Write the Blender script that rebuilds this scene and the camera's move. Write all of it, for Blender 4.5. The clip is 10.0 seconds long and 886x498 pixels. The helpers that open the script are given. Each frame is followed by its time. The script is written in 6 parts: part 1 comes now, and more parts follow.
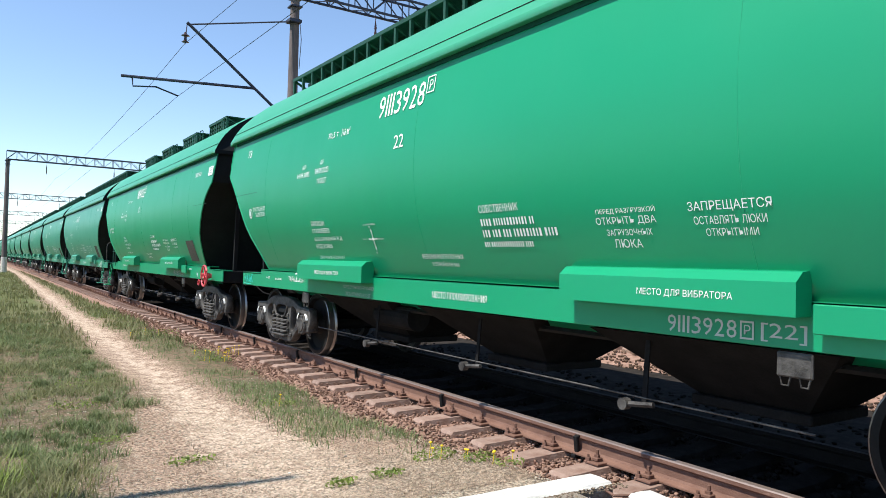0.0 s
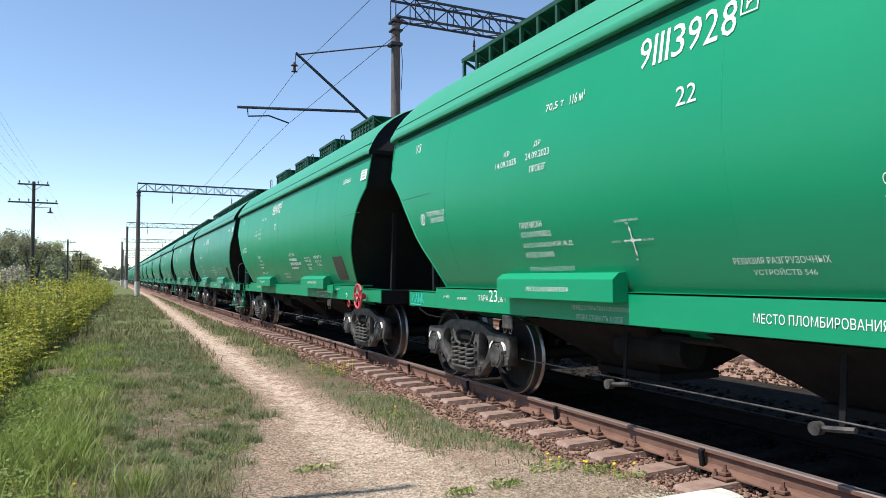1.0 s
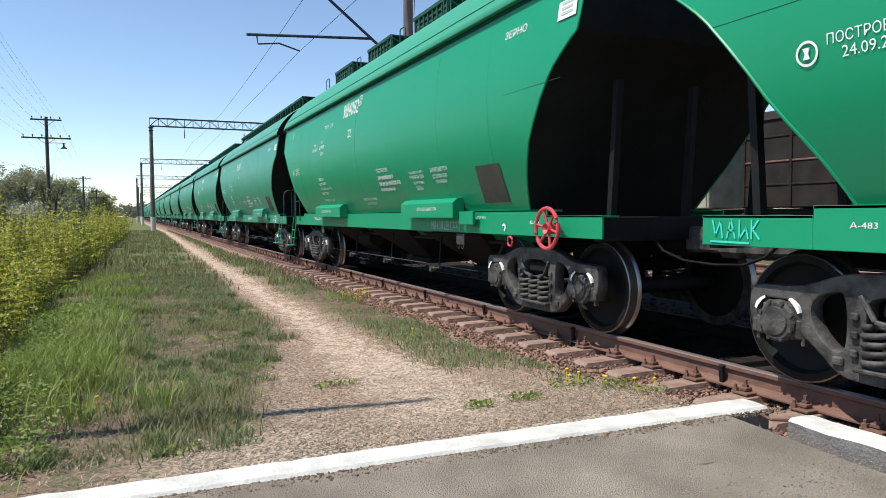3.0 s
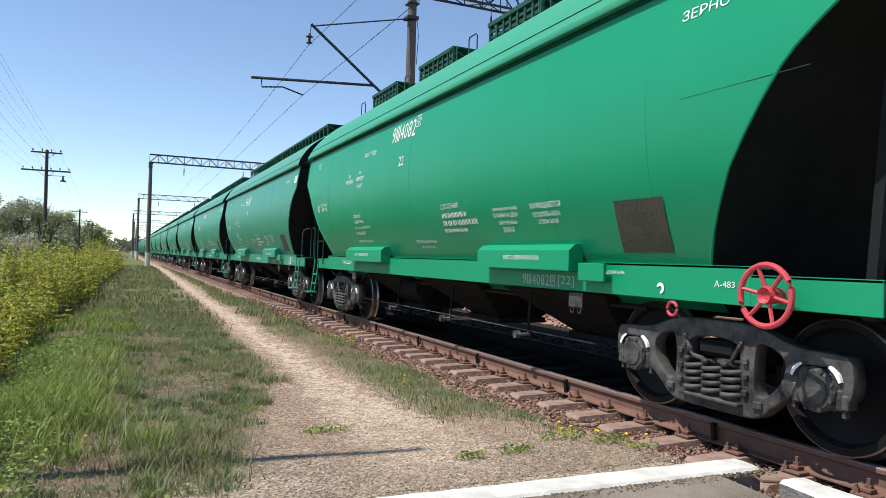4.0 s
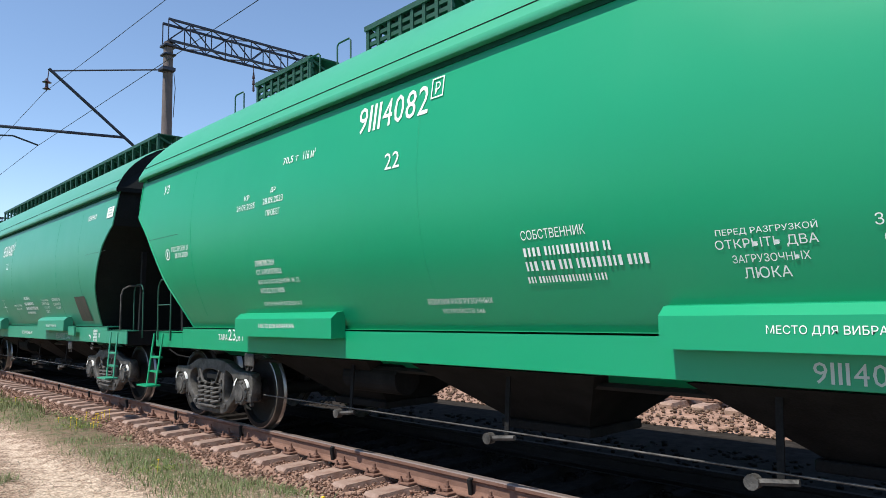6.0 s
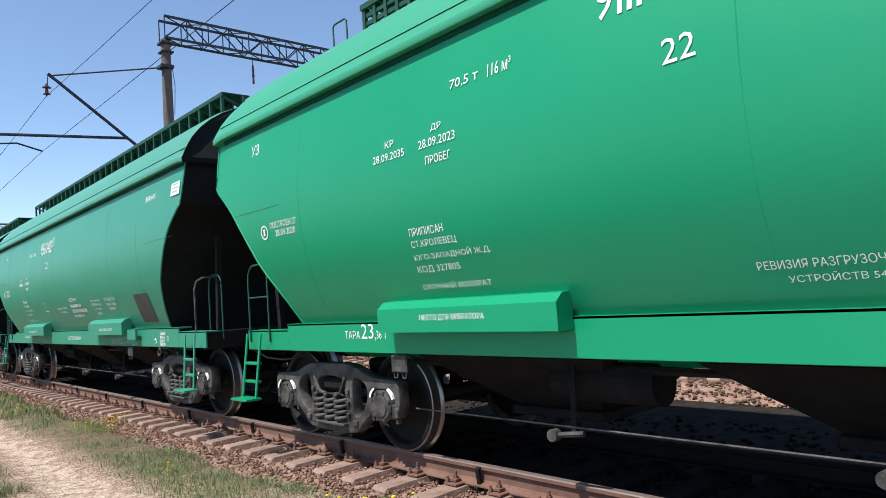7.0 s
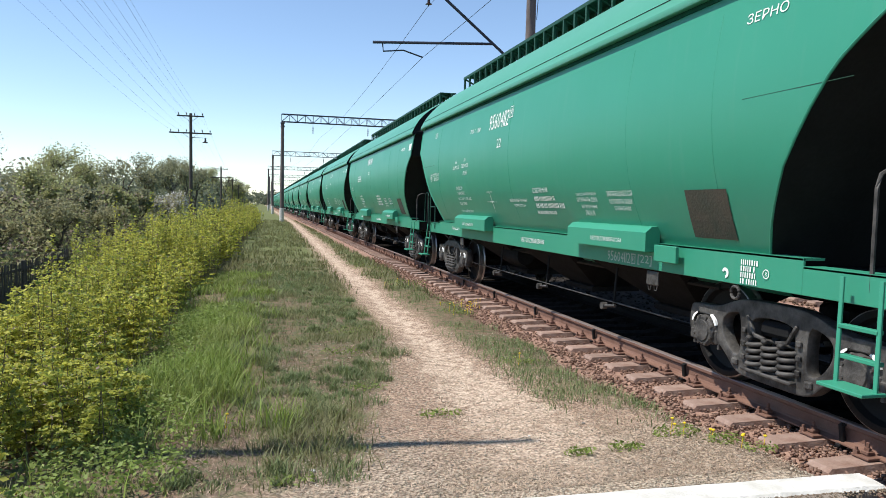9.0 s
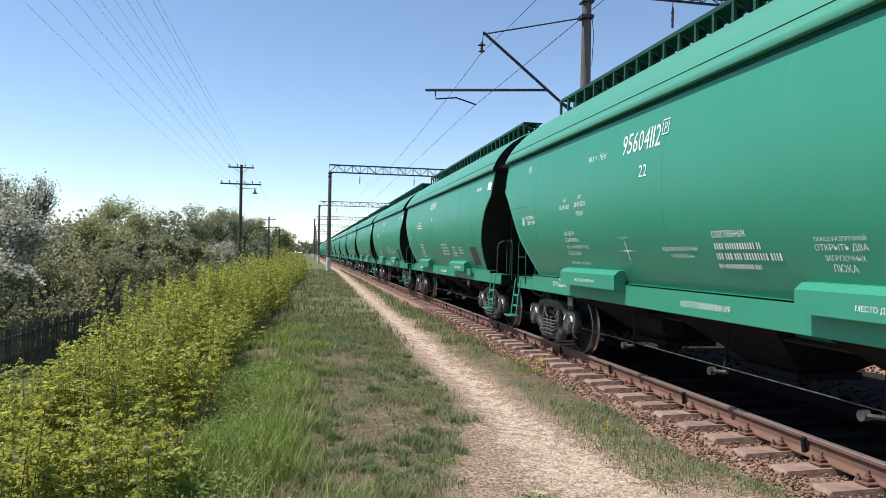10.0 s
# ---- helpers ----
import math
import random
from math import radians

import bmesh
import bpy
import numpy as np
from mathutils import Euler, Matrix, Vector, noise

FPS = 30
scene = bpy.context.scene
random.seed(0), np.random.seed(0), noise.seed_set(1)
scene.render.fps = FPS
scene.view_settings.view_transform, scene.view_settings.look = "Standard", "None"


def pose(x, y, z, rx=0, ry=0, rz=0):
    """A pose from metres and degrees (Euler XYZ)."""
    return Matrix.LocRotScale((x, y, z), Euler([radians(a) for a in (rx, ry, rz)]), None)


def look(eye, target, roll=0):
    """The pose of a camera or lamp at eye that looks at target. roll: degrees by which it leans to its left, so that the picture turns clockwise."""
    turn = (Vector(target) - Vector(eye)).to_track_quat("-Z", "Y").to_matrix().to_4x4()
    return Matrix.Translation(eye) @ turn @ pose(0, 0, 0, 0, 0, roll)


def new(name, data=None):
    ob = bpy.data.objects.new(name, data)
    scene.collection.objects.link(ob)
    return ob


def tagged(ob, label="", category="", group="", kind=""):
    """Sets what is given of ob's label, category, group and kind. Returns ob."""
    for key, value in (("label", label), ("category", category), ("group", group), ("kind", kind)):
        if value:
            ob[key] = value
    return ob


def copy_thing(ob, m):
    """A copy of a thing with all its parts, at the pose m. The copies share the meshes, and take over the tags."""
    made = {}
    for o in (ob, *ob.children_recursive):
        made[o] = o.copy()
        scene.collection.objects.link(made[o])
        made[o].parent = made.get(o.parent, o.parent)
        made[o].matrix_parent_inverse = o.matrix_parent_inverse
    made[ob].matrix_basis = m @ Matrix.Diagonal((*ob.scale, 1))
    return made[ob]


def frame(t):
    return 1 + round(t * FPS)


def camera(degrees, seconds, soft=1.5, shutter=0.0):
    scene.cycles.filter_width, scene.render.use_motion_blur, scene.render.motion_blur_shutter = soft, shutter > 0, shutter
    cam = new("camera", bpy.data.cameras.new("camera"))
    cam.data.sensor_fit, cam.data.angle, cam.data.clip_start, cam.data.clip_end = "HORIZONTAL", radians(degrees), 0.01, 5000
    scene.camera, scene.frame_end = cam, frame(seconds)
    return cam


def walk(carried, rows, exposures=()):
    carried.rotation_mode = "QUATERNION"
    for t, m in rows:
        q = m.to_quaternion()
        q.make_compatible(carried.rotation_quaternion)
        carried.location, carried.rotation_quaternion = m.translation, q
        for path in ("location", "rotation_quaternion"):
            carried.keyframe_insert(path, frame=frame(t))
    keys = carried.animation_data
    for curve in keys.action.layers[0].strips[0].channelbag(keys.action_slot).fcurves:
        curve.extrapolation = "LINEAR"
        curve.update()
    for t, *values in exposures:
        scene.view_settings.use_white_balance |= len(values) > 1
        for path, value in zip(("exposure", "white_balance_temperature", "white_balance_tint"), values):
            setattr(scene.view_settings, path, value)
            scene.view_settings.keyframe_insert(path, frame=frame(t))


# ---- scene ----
cam = camera(64.5, 10.0, soft=0.65)
PATH = [
    (0.0, pose(0.039, -0.231, 1.657, 91.25, -1.44, -33.55)),
    (0.5, pose(0.014, -0.225, 1.662, 92.65, -0.66, -29.87)),
    (1.0, pose(-0.017, -0.209, 1.612, 92.42, -0.01, -25.10)),
    (1.5, pose(-0.016, -0.137, 1.473, 86.74, 1.91, -22.40)),
    (2.0, pose(-0.022, -0.123, 1.438, 87.37, 0.04, -23.45)),
    (2.5, pose(-0.031, -0.119, 1.431, 87.11, -0.09, -23.90)),
    (2.7, pose(0.005, -0.083, 1.451, 87.06, 0.47, -23.87)),
    (3.8, pose(-0.006, -0.089, 1.426, 88.76, -1.56, -24.39)),
    (4.0, pose(-0.034, -0.124, 1.481, 90.85, -1.63, -24.41)),
    (4.5, pose(-0.020, -0.138, 1.526, 92.79, -0.07, -27.58)),
    (5.0, pose(-0.002, -0.219, 1.585, 94.14, 0.21, -32.47)),
    (5.2, pose(0.012, -0.245, 1.616, 94.18, 0.60, -33.05)),
    (6.3, pose(-0.006, -0.243, 1.665, 95.42, 0.75, -44.70)),
    (6.5, pose(0.008, -0.238, 1.695, 96.41, 0.49, -41.51)),
    (7.0, pose(0.226, -0.267, 1.702, 93.72, 3.95, -41.31)),
    (7.5, pose(0.297, -0.171, 1.730, 87.54, 1.94, -31.67)),
    (8.0, pose(0.091, -0.268, 1.809, 89.72, -0.86, -18.74)),
    (8.5, pose(0.056, -0.206, 1.815, 86.59, -0.05, -15.87)),
    (9.0, pose(0.009, -0.227, 1.827, 86.56, -1.32, -14.46)),
    (9.5, pose(-0.079, -0.246, 1.871, 88.16, 0.41, -13.79)),
    (10.0, pose(-0.160, 0.565, 1.839, 90.46, -1.14, -10.98)),
]
walk(cam, PATH, [(0.0, 0.68), (1.0, 0.50), (1.5, 0.40), (2.5, 0.38), (4.0, 0.38), (5.0, 0.38), (6.5, 0.56), (7.0, 0.52), (8.0, 0.68), (8.5, 0.66), (9.0, 0.46), (10.0, 0.37)])

# ---- light ----
SUN_EL, SUN_AZ = radians(60), radians(5)
to_sun = Vector((-math.cos(SUN_EL) * math.cos(SUN_AZ), math.cos(SUN_EL) * math.sin(SUN_AZ), math.sin(SUN_EL)))
world = bpy.data.worlds.new("sky")
scene.world = world
world.use_nodes = True
wn = world.node_tree
sky = wn.nodes.new("ShaderNodeTexSky")
sky.sky_type, sky.sun_disc = "NISHITA", False
sky.sun_elevation, sky.sun_rotation = SUN_EL, math.atan2(to_sun.x, to_sun.y)
sky.altitude, sky.air_density, sky.dust_density, sky.ozone_density = 800, 1.0, 0.0, 2.2
wn.nodes["Background"].inputs[1].default_value = 0.135
wn.links.new(sky.outputs[0], wn.nodes["Background"].inputs[0])
sun = new("sun", bpy.data.lights.new("sun", "SUN"))
sun.data.energy, sun.data.angle, sun.data.color = 4.6, radians(0.6), (1.0, 0.945, 0.86)
sun.matrix_world = look(to_sun * 50, (0, 0, 0))

# ---- the plan, in metres; rail tops at z = 0.2 ----
XC = 5.337          # middle of the track
ZR = 0.2            # top of the rails
PITCH = 14.7135     # wagon to wagon
MID = 5.69          # middle of a wagon from its own zero
TRAVEL = [(0.0, 0.0), (0.5, 1.32), (1.0, 2.684), (1.5, 4.085), (2.0, 5.513), (2.5, 6.922), (4.0, 11.094), (4.5, 12.474),
          (5.0, 13.826), (6.5, 18.007), (7.0, 19.412), (7.5, 20.822), (8.0, 22.239), (8.5, 23.662), (9.0, 25.046),
          (9.5, 26.35), (10.0, 27.50)]


# ---- materials ----
def mat(name, base, rough=0.6, metal=0.0, var=0.25, scale=3.0, fine=60.0, bump=0.2, second=None, mix=0.5, spec=0.5, rand=0.0):
    """A surface with stains at one scale, grain at another, and a fine relief."""
    m = bpy.data.materials.new(name)
    m.use_nodes = True
    t = m.node_tree
    b = t.nodes["Principled BSDF"]
    b.inputs["Roughness"].default_value, b.inputs["Metallic"].default_value = rough, metal
    b.inputs["Specular IOR Level"].default_value = spec
    co = t.nodes.new("ShaderNodeTexCoord")
    big, small = t.nodes.new("ShaderNodeTexNoise"), t.nodes.new("ShaderNodeTexNoise")
    for n, s, d in ((big, scale, 5.0), (small, fine, 3.0)):
        n.inputs["Scale"].default_value, n.inputs["Detail"].default_value = s, d
        t.links.new(co.outputs["Object"], n.inputs["Vector"])
    ramp = t.nodes.new("ShaderNodeValToRGB")
    second = second or [c * (1 - var) for c in base]
    ramp.color_ramp.elements[0].position, ramp.color_ramp.elements[1].position = 0.5 - mix * 0.4, 0.5 + mix * 0.4
    ramp.color_ramp.elements[0].color, ramp.color_ramp.elements[1].color = (*second, 1), (*base, 1)
    t.links.new(big.outputs[0], ramp.inputs[0])
    hsv = t.nodes.new("ShaderNodeHueSaturation")
    mul = t.nodes.new("ShaderNodeMapRange")
    mul.inputs["To Min"].default_value, mul.inputs["To Max"].default_value = 1 - var, 1 + var
    t.links.new(small.outputs[0], mul.inputs["Value"])
    value = mul.outputs[0]
    if rand:
        info, geo = t.nodes.new("ShaderNodeObjectInfo"), t.nodes.new("ShaderNodeNewGeometry")
        add, rr, prod = t.nodes.new("ShaderNodeMath"), t.nodes.new("ShaderNodeMapRange"), t.nodes.new("ShaderNodeMath")
        frac = t.nodes.new("ShaderNodeMath")
        frac.operation, prod.operation = "FRACT", "MULTIPLY"
        t.links.new(info.outputs["Random"], add.inputs[0])
        t.links.new(geo.outputs["Random Per Island"], add.inputs[1])
        t.links.new(add.outputs[0], frac.inputs[0])
        t.links.new(frac.outputs[0], rr.inputs["Value"])
        rr.inputs["To Min"].default_value, rr.inputs["To Max"].default_value = 1 - rand, 1 + rand
        t.links.new(rr.outputs[0], prod.inputs[0])
        t.links.new(value, prod.inputs[1])
        value = prod.outputs[0]
    t.links.new(value, hsv.inputs["Value"])
    t.links.new(ramp.outputs[0], hsv.inputs["Color"])
    t.links.new(hsv.outputs[0], b.inputs["Base Color"])
    if bump:
        bp = t.nodes.new("ShaderNodeBump")
        bp.inputs["Strength"].default_value, bp.inputs["Distance"].default_value = bump, 0.02
        t.links.new(small.outputs[0], bp.inputs["Height"])
        t.links.new(bp.outputs[0], b.inputs["Normal"])
    return m


def paint(name, base, dust):
    """Gloss paint on sheet steel: soft dents, dust that runs down in streaks, faded patches."""
    m = bpy.data.materials.new(name)
    m.use_nodes = True
    t = m.node_tree
    b = t.nodes["Principled BSDF"]
    co = t.nodes.new("ShaderNodeTexCoord")

    def noise_at(scale, detail, stretch=(1, 1, 1)):
        mp, n = t.nodes.new("ShaderNodeMapping"), t.nodes.new("ShaderNodeTexNoise")
        mp.inputs["Scale"].default_value = stretch
        n.inputs["Scale"].default_value, n.inputs["Detail"].default_value = scale, detail
        t.links.new(co.outputs["Object"], mp.inputs[0])
        t.links.new(mp.outputs[0], n.inputs["Vector"])
        return n.outputs[0]

    def ramp(src, a, c):
        r = t.nodes.new("ShaderNodeMapRange")
        r.inputs["From Min"].default_value, r.inputs["From Max"].default_value = a, c
        t.links.new(src, r.inputs["Value"])
        return r.outputs[0]

    def blend(fac, amount, a, c):
        mul, mx = t.nodes.new("ShaderNodeMath"), t.nodes.new("ShaderNodeMix")
        mul.operation, mul.inputs[1].default_value = "MULTIPLY", amount
        mx.data_type = "RGBA"
        t.links.new(fac, mul.inputs[0])
        t.links.new(mul.outputs[0], mx.inputs[0])
        for sock, v in ((mx.inputs[6], a), (mx.inputs[7], c)):
            if isinstance(v, tuple):
                sock.default_value = (*v, 1)
            else:
                t.links.new(v, sock)
        return mx.outputs[2]

    streak = ramp(noise_at(1.0, 4, (9, 9, 0.35)), 0.56, 0.80)
    cloud = ramp(noise_at(0.55, 4), 0.35, 0.75)
    speck = ramp(noise_at(45, 2), 0.66, 0.8)
    col = blend(cloud, 0.22, base, tuple(min(1, c * 1.2 + 0.02) for c in base))
    col = blend(streak, 0.14, col, dust)
    col = blend(speck, 0.18, col, dust)
    t.links.new(col, b.inputs["Base Color"])
    rg = t.nodes.new("ShaderNodeMapRange")
    rg.inputs["To Min"].default_value, rg.inputs["To Max"].default_value = 0.34, 0.44
    b.inputs["Specular IOR Level"].default_value = 0.5
    t.links.new(noise_at(1.3, 5), rg.inputs["Value"])
    t.links.new(rg.outputs[0], b.inputs["Roughness"])
    bp = t.nodes.new("ShaderNodeBump")
    bp.inputs["Strength"].default_value, bp.inputs["Distance"].default_value = 0.12, 0.05
    t.links.new(noise_at(0.9, 3, (1, 1, 0.5)), bp.inputs["Height"])
    t.links.new(bp.outputs[0], b.inputs["Normal"])
    return m


GREEN = paint("green_paint", (0.0005, 0.26, 0.118), (0.02, 0.28, 0.15))
TEAL = paint("faded_green_paint", (0.034, 0.255, 0.16), (0.15, 0.30, 0.23))
# roof paints, a paler mix than the sides
GREEN_ROOF = paint("pale_green_roof_paint", (0.035, 0.295, 0.16), (0.16, 0.36, 0.25))
TEAL_ROOF = paint("pale_teal_roof_paint", (0.065, 0.28, 0.185), (0.2, 0.35, 0.27))
GRATING = mat("dark_green_grating", (0.010, 0.075, 0.045), 0.6, 0.1, 0.3, 5, 60, 0.2)
BLACK = mat("black_underframe", (0.015, 0.015, 0.0155), 0.6, 0, 0.3, 4, 50, 0.15, spec=0.15)
MATT_BLACK = mat("matt_black_steel", (0.018, 0.018, 0.0185), 0.8, 0, 0.4, 4, 50, 0.15, spec=0.06)
# near-black far rail: the train's shade put into its colour
RAIL_SHADE = mat("shade_dark_rail", (0.02, 0.017, 0.016), 0.7, 0, 0.3, 5, 50, 0.1, spec=0.1)
# colour of the shade that the roof edge throws on the wall top
EAVE_SHADE = mat("dark_green_eave_shade", (0.008, 0.075, 0.045), 0.85, 0, 0.3, 6, 60, 0.1, spec=0.1)
DARKGREEN = mat("dark_green_rail_paint", (0.012, 0.085, 0.055), 0.5, 0, 0.3, 6, 60, 0.1)
STEEL = mat("dusty_cast_steel", (0.095, 0.09, 0.084), 0.6, 0.0, 0.35, 7, 40, 0.35, (0.024, 0.0225, 0.021), mix=0.4, spec=0.35)
RIM = mat("worn_wheel_steel", (0.28, 0.26, 0.25), 0.35, 0.9, 0.15, 5, 50, 0.05)
WHITE = mat("white_stencil_paint", (0.8, 0.82, 0.8), 0.6, 0, 0.06, 9, 120, 0)
GREY_TEXT = mat("grey_stencil_paint", (0.42, 0.5, 0.46), 0.6, 0, 0.06, 9, 120, 0)
TURQ = mat("turquoise_spray_paint", (0.05, 0.62, 0.5), 0.5, 0, 0.08, 9, 90, 0)
RED = mat("red_paint", (0.55, 0.06, 0.075), 0.45, 0, 0.15, 6, 60, 0.05)
PATCH = mat("rubbed_brown_patch", (0.075, 0.06, 0.042), 0.8, 0, 0.35, 4, 40, 0.2, (0.035, 0.045, 0.03))
VANPAINT = mat("pale_van_paint", (0.40, 0.40, 0.31), 0.7, 0, 0.15, 2.0, 40, 0.1, (0.27, 0.26, 0.19), spec=0.2)
VANDARK = mat("dark_van_paint", (0.035, 0.031, 0.028), 0.8, 0, 0.2, 2.0, 40, 0.1, (0.02, 0.018, 0.016), spec=0.1)
RUST = mat("rusty_rail_steel", (0.20, 0.115, 0.085), 0.75, 0.0, 0.2, 5, 70, 0.25, (0.14, 0.075, 0.055), spec=0.25)
SHINE = mat("polished_rail_head", (0.27, 0.21, 0.185), 0.45, 0.5, 0.12, 4, 60, 0.05)
SLEEPER = mat("rust_stained_concrete", (0.30, 0.215, 0.175), 0.85, 0, 0.22, 7, 60, 0.4, (0.20, 0.12, 0.09), rand=0.14)
STONE = mat("rust_brown_ballast", (0.27, 0.175, 0.135), 0.9, 0, 0.25, 8, 50, 0.4, (0.16, 0.095, 0.07), rand=0.35, spec=0.15)
ASPHALT = mat("worn_asphalt", (0.36, 0.305, 0.25), 0.95, 0, 0.4, 2.2, 130, 1.0, (0.22, 0.185, 0.15), spec=0.2)
ENDBLACK = mat("black_end_sheet", (0.014, 0.0165, 0.0165), 0.7, 0, 0.3, 3, 30, 0.1, spec=0.12)
# shade under the train, put into the colour of stones and sleeper middles
BED_SHADE = mat("shade_darkened_bed", (0.030, 0.026, 0.023), 0.95, 0, 0.25, 8, 50, 0.4, (0.016, 0.014, 0.0125), rand=0.35, spec=0.02)
KERB = mat("whitewashed_concrete", (0.68, 0.67, 0.64), 0.9, 0, 0.08, 6, 60, 0.4, (0.46, 0.44, 0.40), mix=0.6, spec=0.2)
RAWKERB = mat("bare_grey_concrete", (0.20, 0.19, 0.18), 0.9, 0, 0.3, 9, 60, 0.5)
CONCRETE = mat("weathered_pole_concrete", (0.15, 0.12, 0.115), 0.85, 0, 0.2, 3, 50, 0.25, (0.095, 0.075, 0.07))
DARKMETAL = mat("dark_gantry_steel", (0.045, 0.05, 0.075), 0.55, 0.3, 0.2, 5, 50, 0.1)
TIMBER = mat("tarred_timber", (0.075, 0.062, 0.052), 0.85, 0, 0.3, 6, 40, 0.3)
GREYWOOD = mat("grey_weathered_wood", (0.115, 0.10, 0.085), 0.9, 0, 0.3, 6, 60, 0.3, rand=0.25)
BARK = mat("dark_bark", (0.10, 0.085, 0.07), 0.9, 0, 0.3, 8, 50, 0.4)
INSUL = mat("brown_porcelain", (0.06, 0.03, 0.025), 0.25, 0, 0.1, 5, 50, 0)
GLASSY = mat("pale_porcelain", (0.35, 0.36, 0.36), 0.3, 0, 0.1, 5, 50, 0)
WIRE = mat("dark_wire", (0.05, 0.05, 0.055), 0.5, 0.5, 0.1, 5, 50, 0)


def leafy(name, a, c, rand=0.35, trans=0.3):
    m = mat(name, a, 0.55, 0, 0.2, 0.9, 25, 0, c, 0.8, 0.3, rand)
    t = m.node_tree
    b = t.nodes["Principled BSDF"]
    col = b.inputs["Base Color"].links[0].from_socket
    tr, mx = t.nodes.new("ShaderNodeBsdfTranslucent"), t.nodes.new("ShaderNodeMixShader")
    mx.inputs[0].default_value = trans
    t.links.new(col, tr.inputs[0])
    t.links.new(b.outputs[0], mx.inputs[1])
    t.links.new(tr.outputs[0], mx.inputs[2])
    t.links.new(mx.outputs[0], t.nodes["Material Output"].inputs[0])
    return m


GRASS = leafy("spring_grass", (0.15, 0.185, 0.065), (0.21, 0.185, 0.095))
CLUMP = leafy("grey_green_grass", (0.13, 0.19, 0.065), (0.19, 0.21, 0.10))
LUSH = leafy("lush_grass", (0.19, 0.28, 0.045), (0.24, 0.27, 0.08))
STRAW = leafy("pale_straw", (0.50, 0.385, 0.29), (0.26, 0.18, 0.125), 0.45, 0.1)
DRY = leafy("dry_grass", (0.24, 0.175, 0.115), (0.14, 0.095, 0.065), 0.4, 0.15)
SHRUB = leafy("yellow_green_leaf", (0.54, 0.50, 0.085), (0.31, 0.34, 0.07), 0.42, 0.5)
HERB = leafy("green_herb_leaf", (0.19, 0.27, 0.06), (0.24, 0.29, 0.08), 0.35, 0.42)
TWIG = mat("brown_stem", (0.20, 0.155, 0.11), 0.85, 0, 0.3, 5, 40, 0)
OLIVE = leafy("olive_young_leaf", (0.34, 0.34, 0.17), (0.27, 0.25, 0.15), 0.35, 0.5)
PALE = leafy("pale_young_leaf", (0.40, 0.42, 0.17), (0.32, 0.33, 0.15), 0.3, 0.5)
FARLEAF = leafy("far_wood_leaf", (0.20, 0.22, 0.14), (0.15, 0.17, 0.12), 0.3, 0.4)
BLOSSOM = leafy("white_blossom", (0.72, 0.70, 0.66), (0.5, 0.48, 0.42), 0.15)
YELLOW = leafy("dandelion_yellow", (0.75, 0.55, 0.03), (0.7, 0.5, 0.03), 0.1, 0.1)


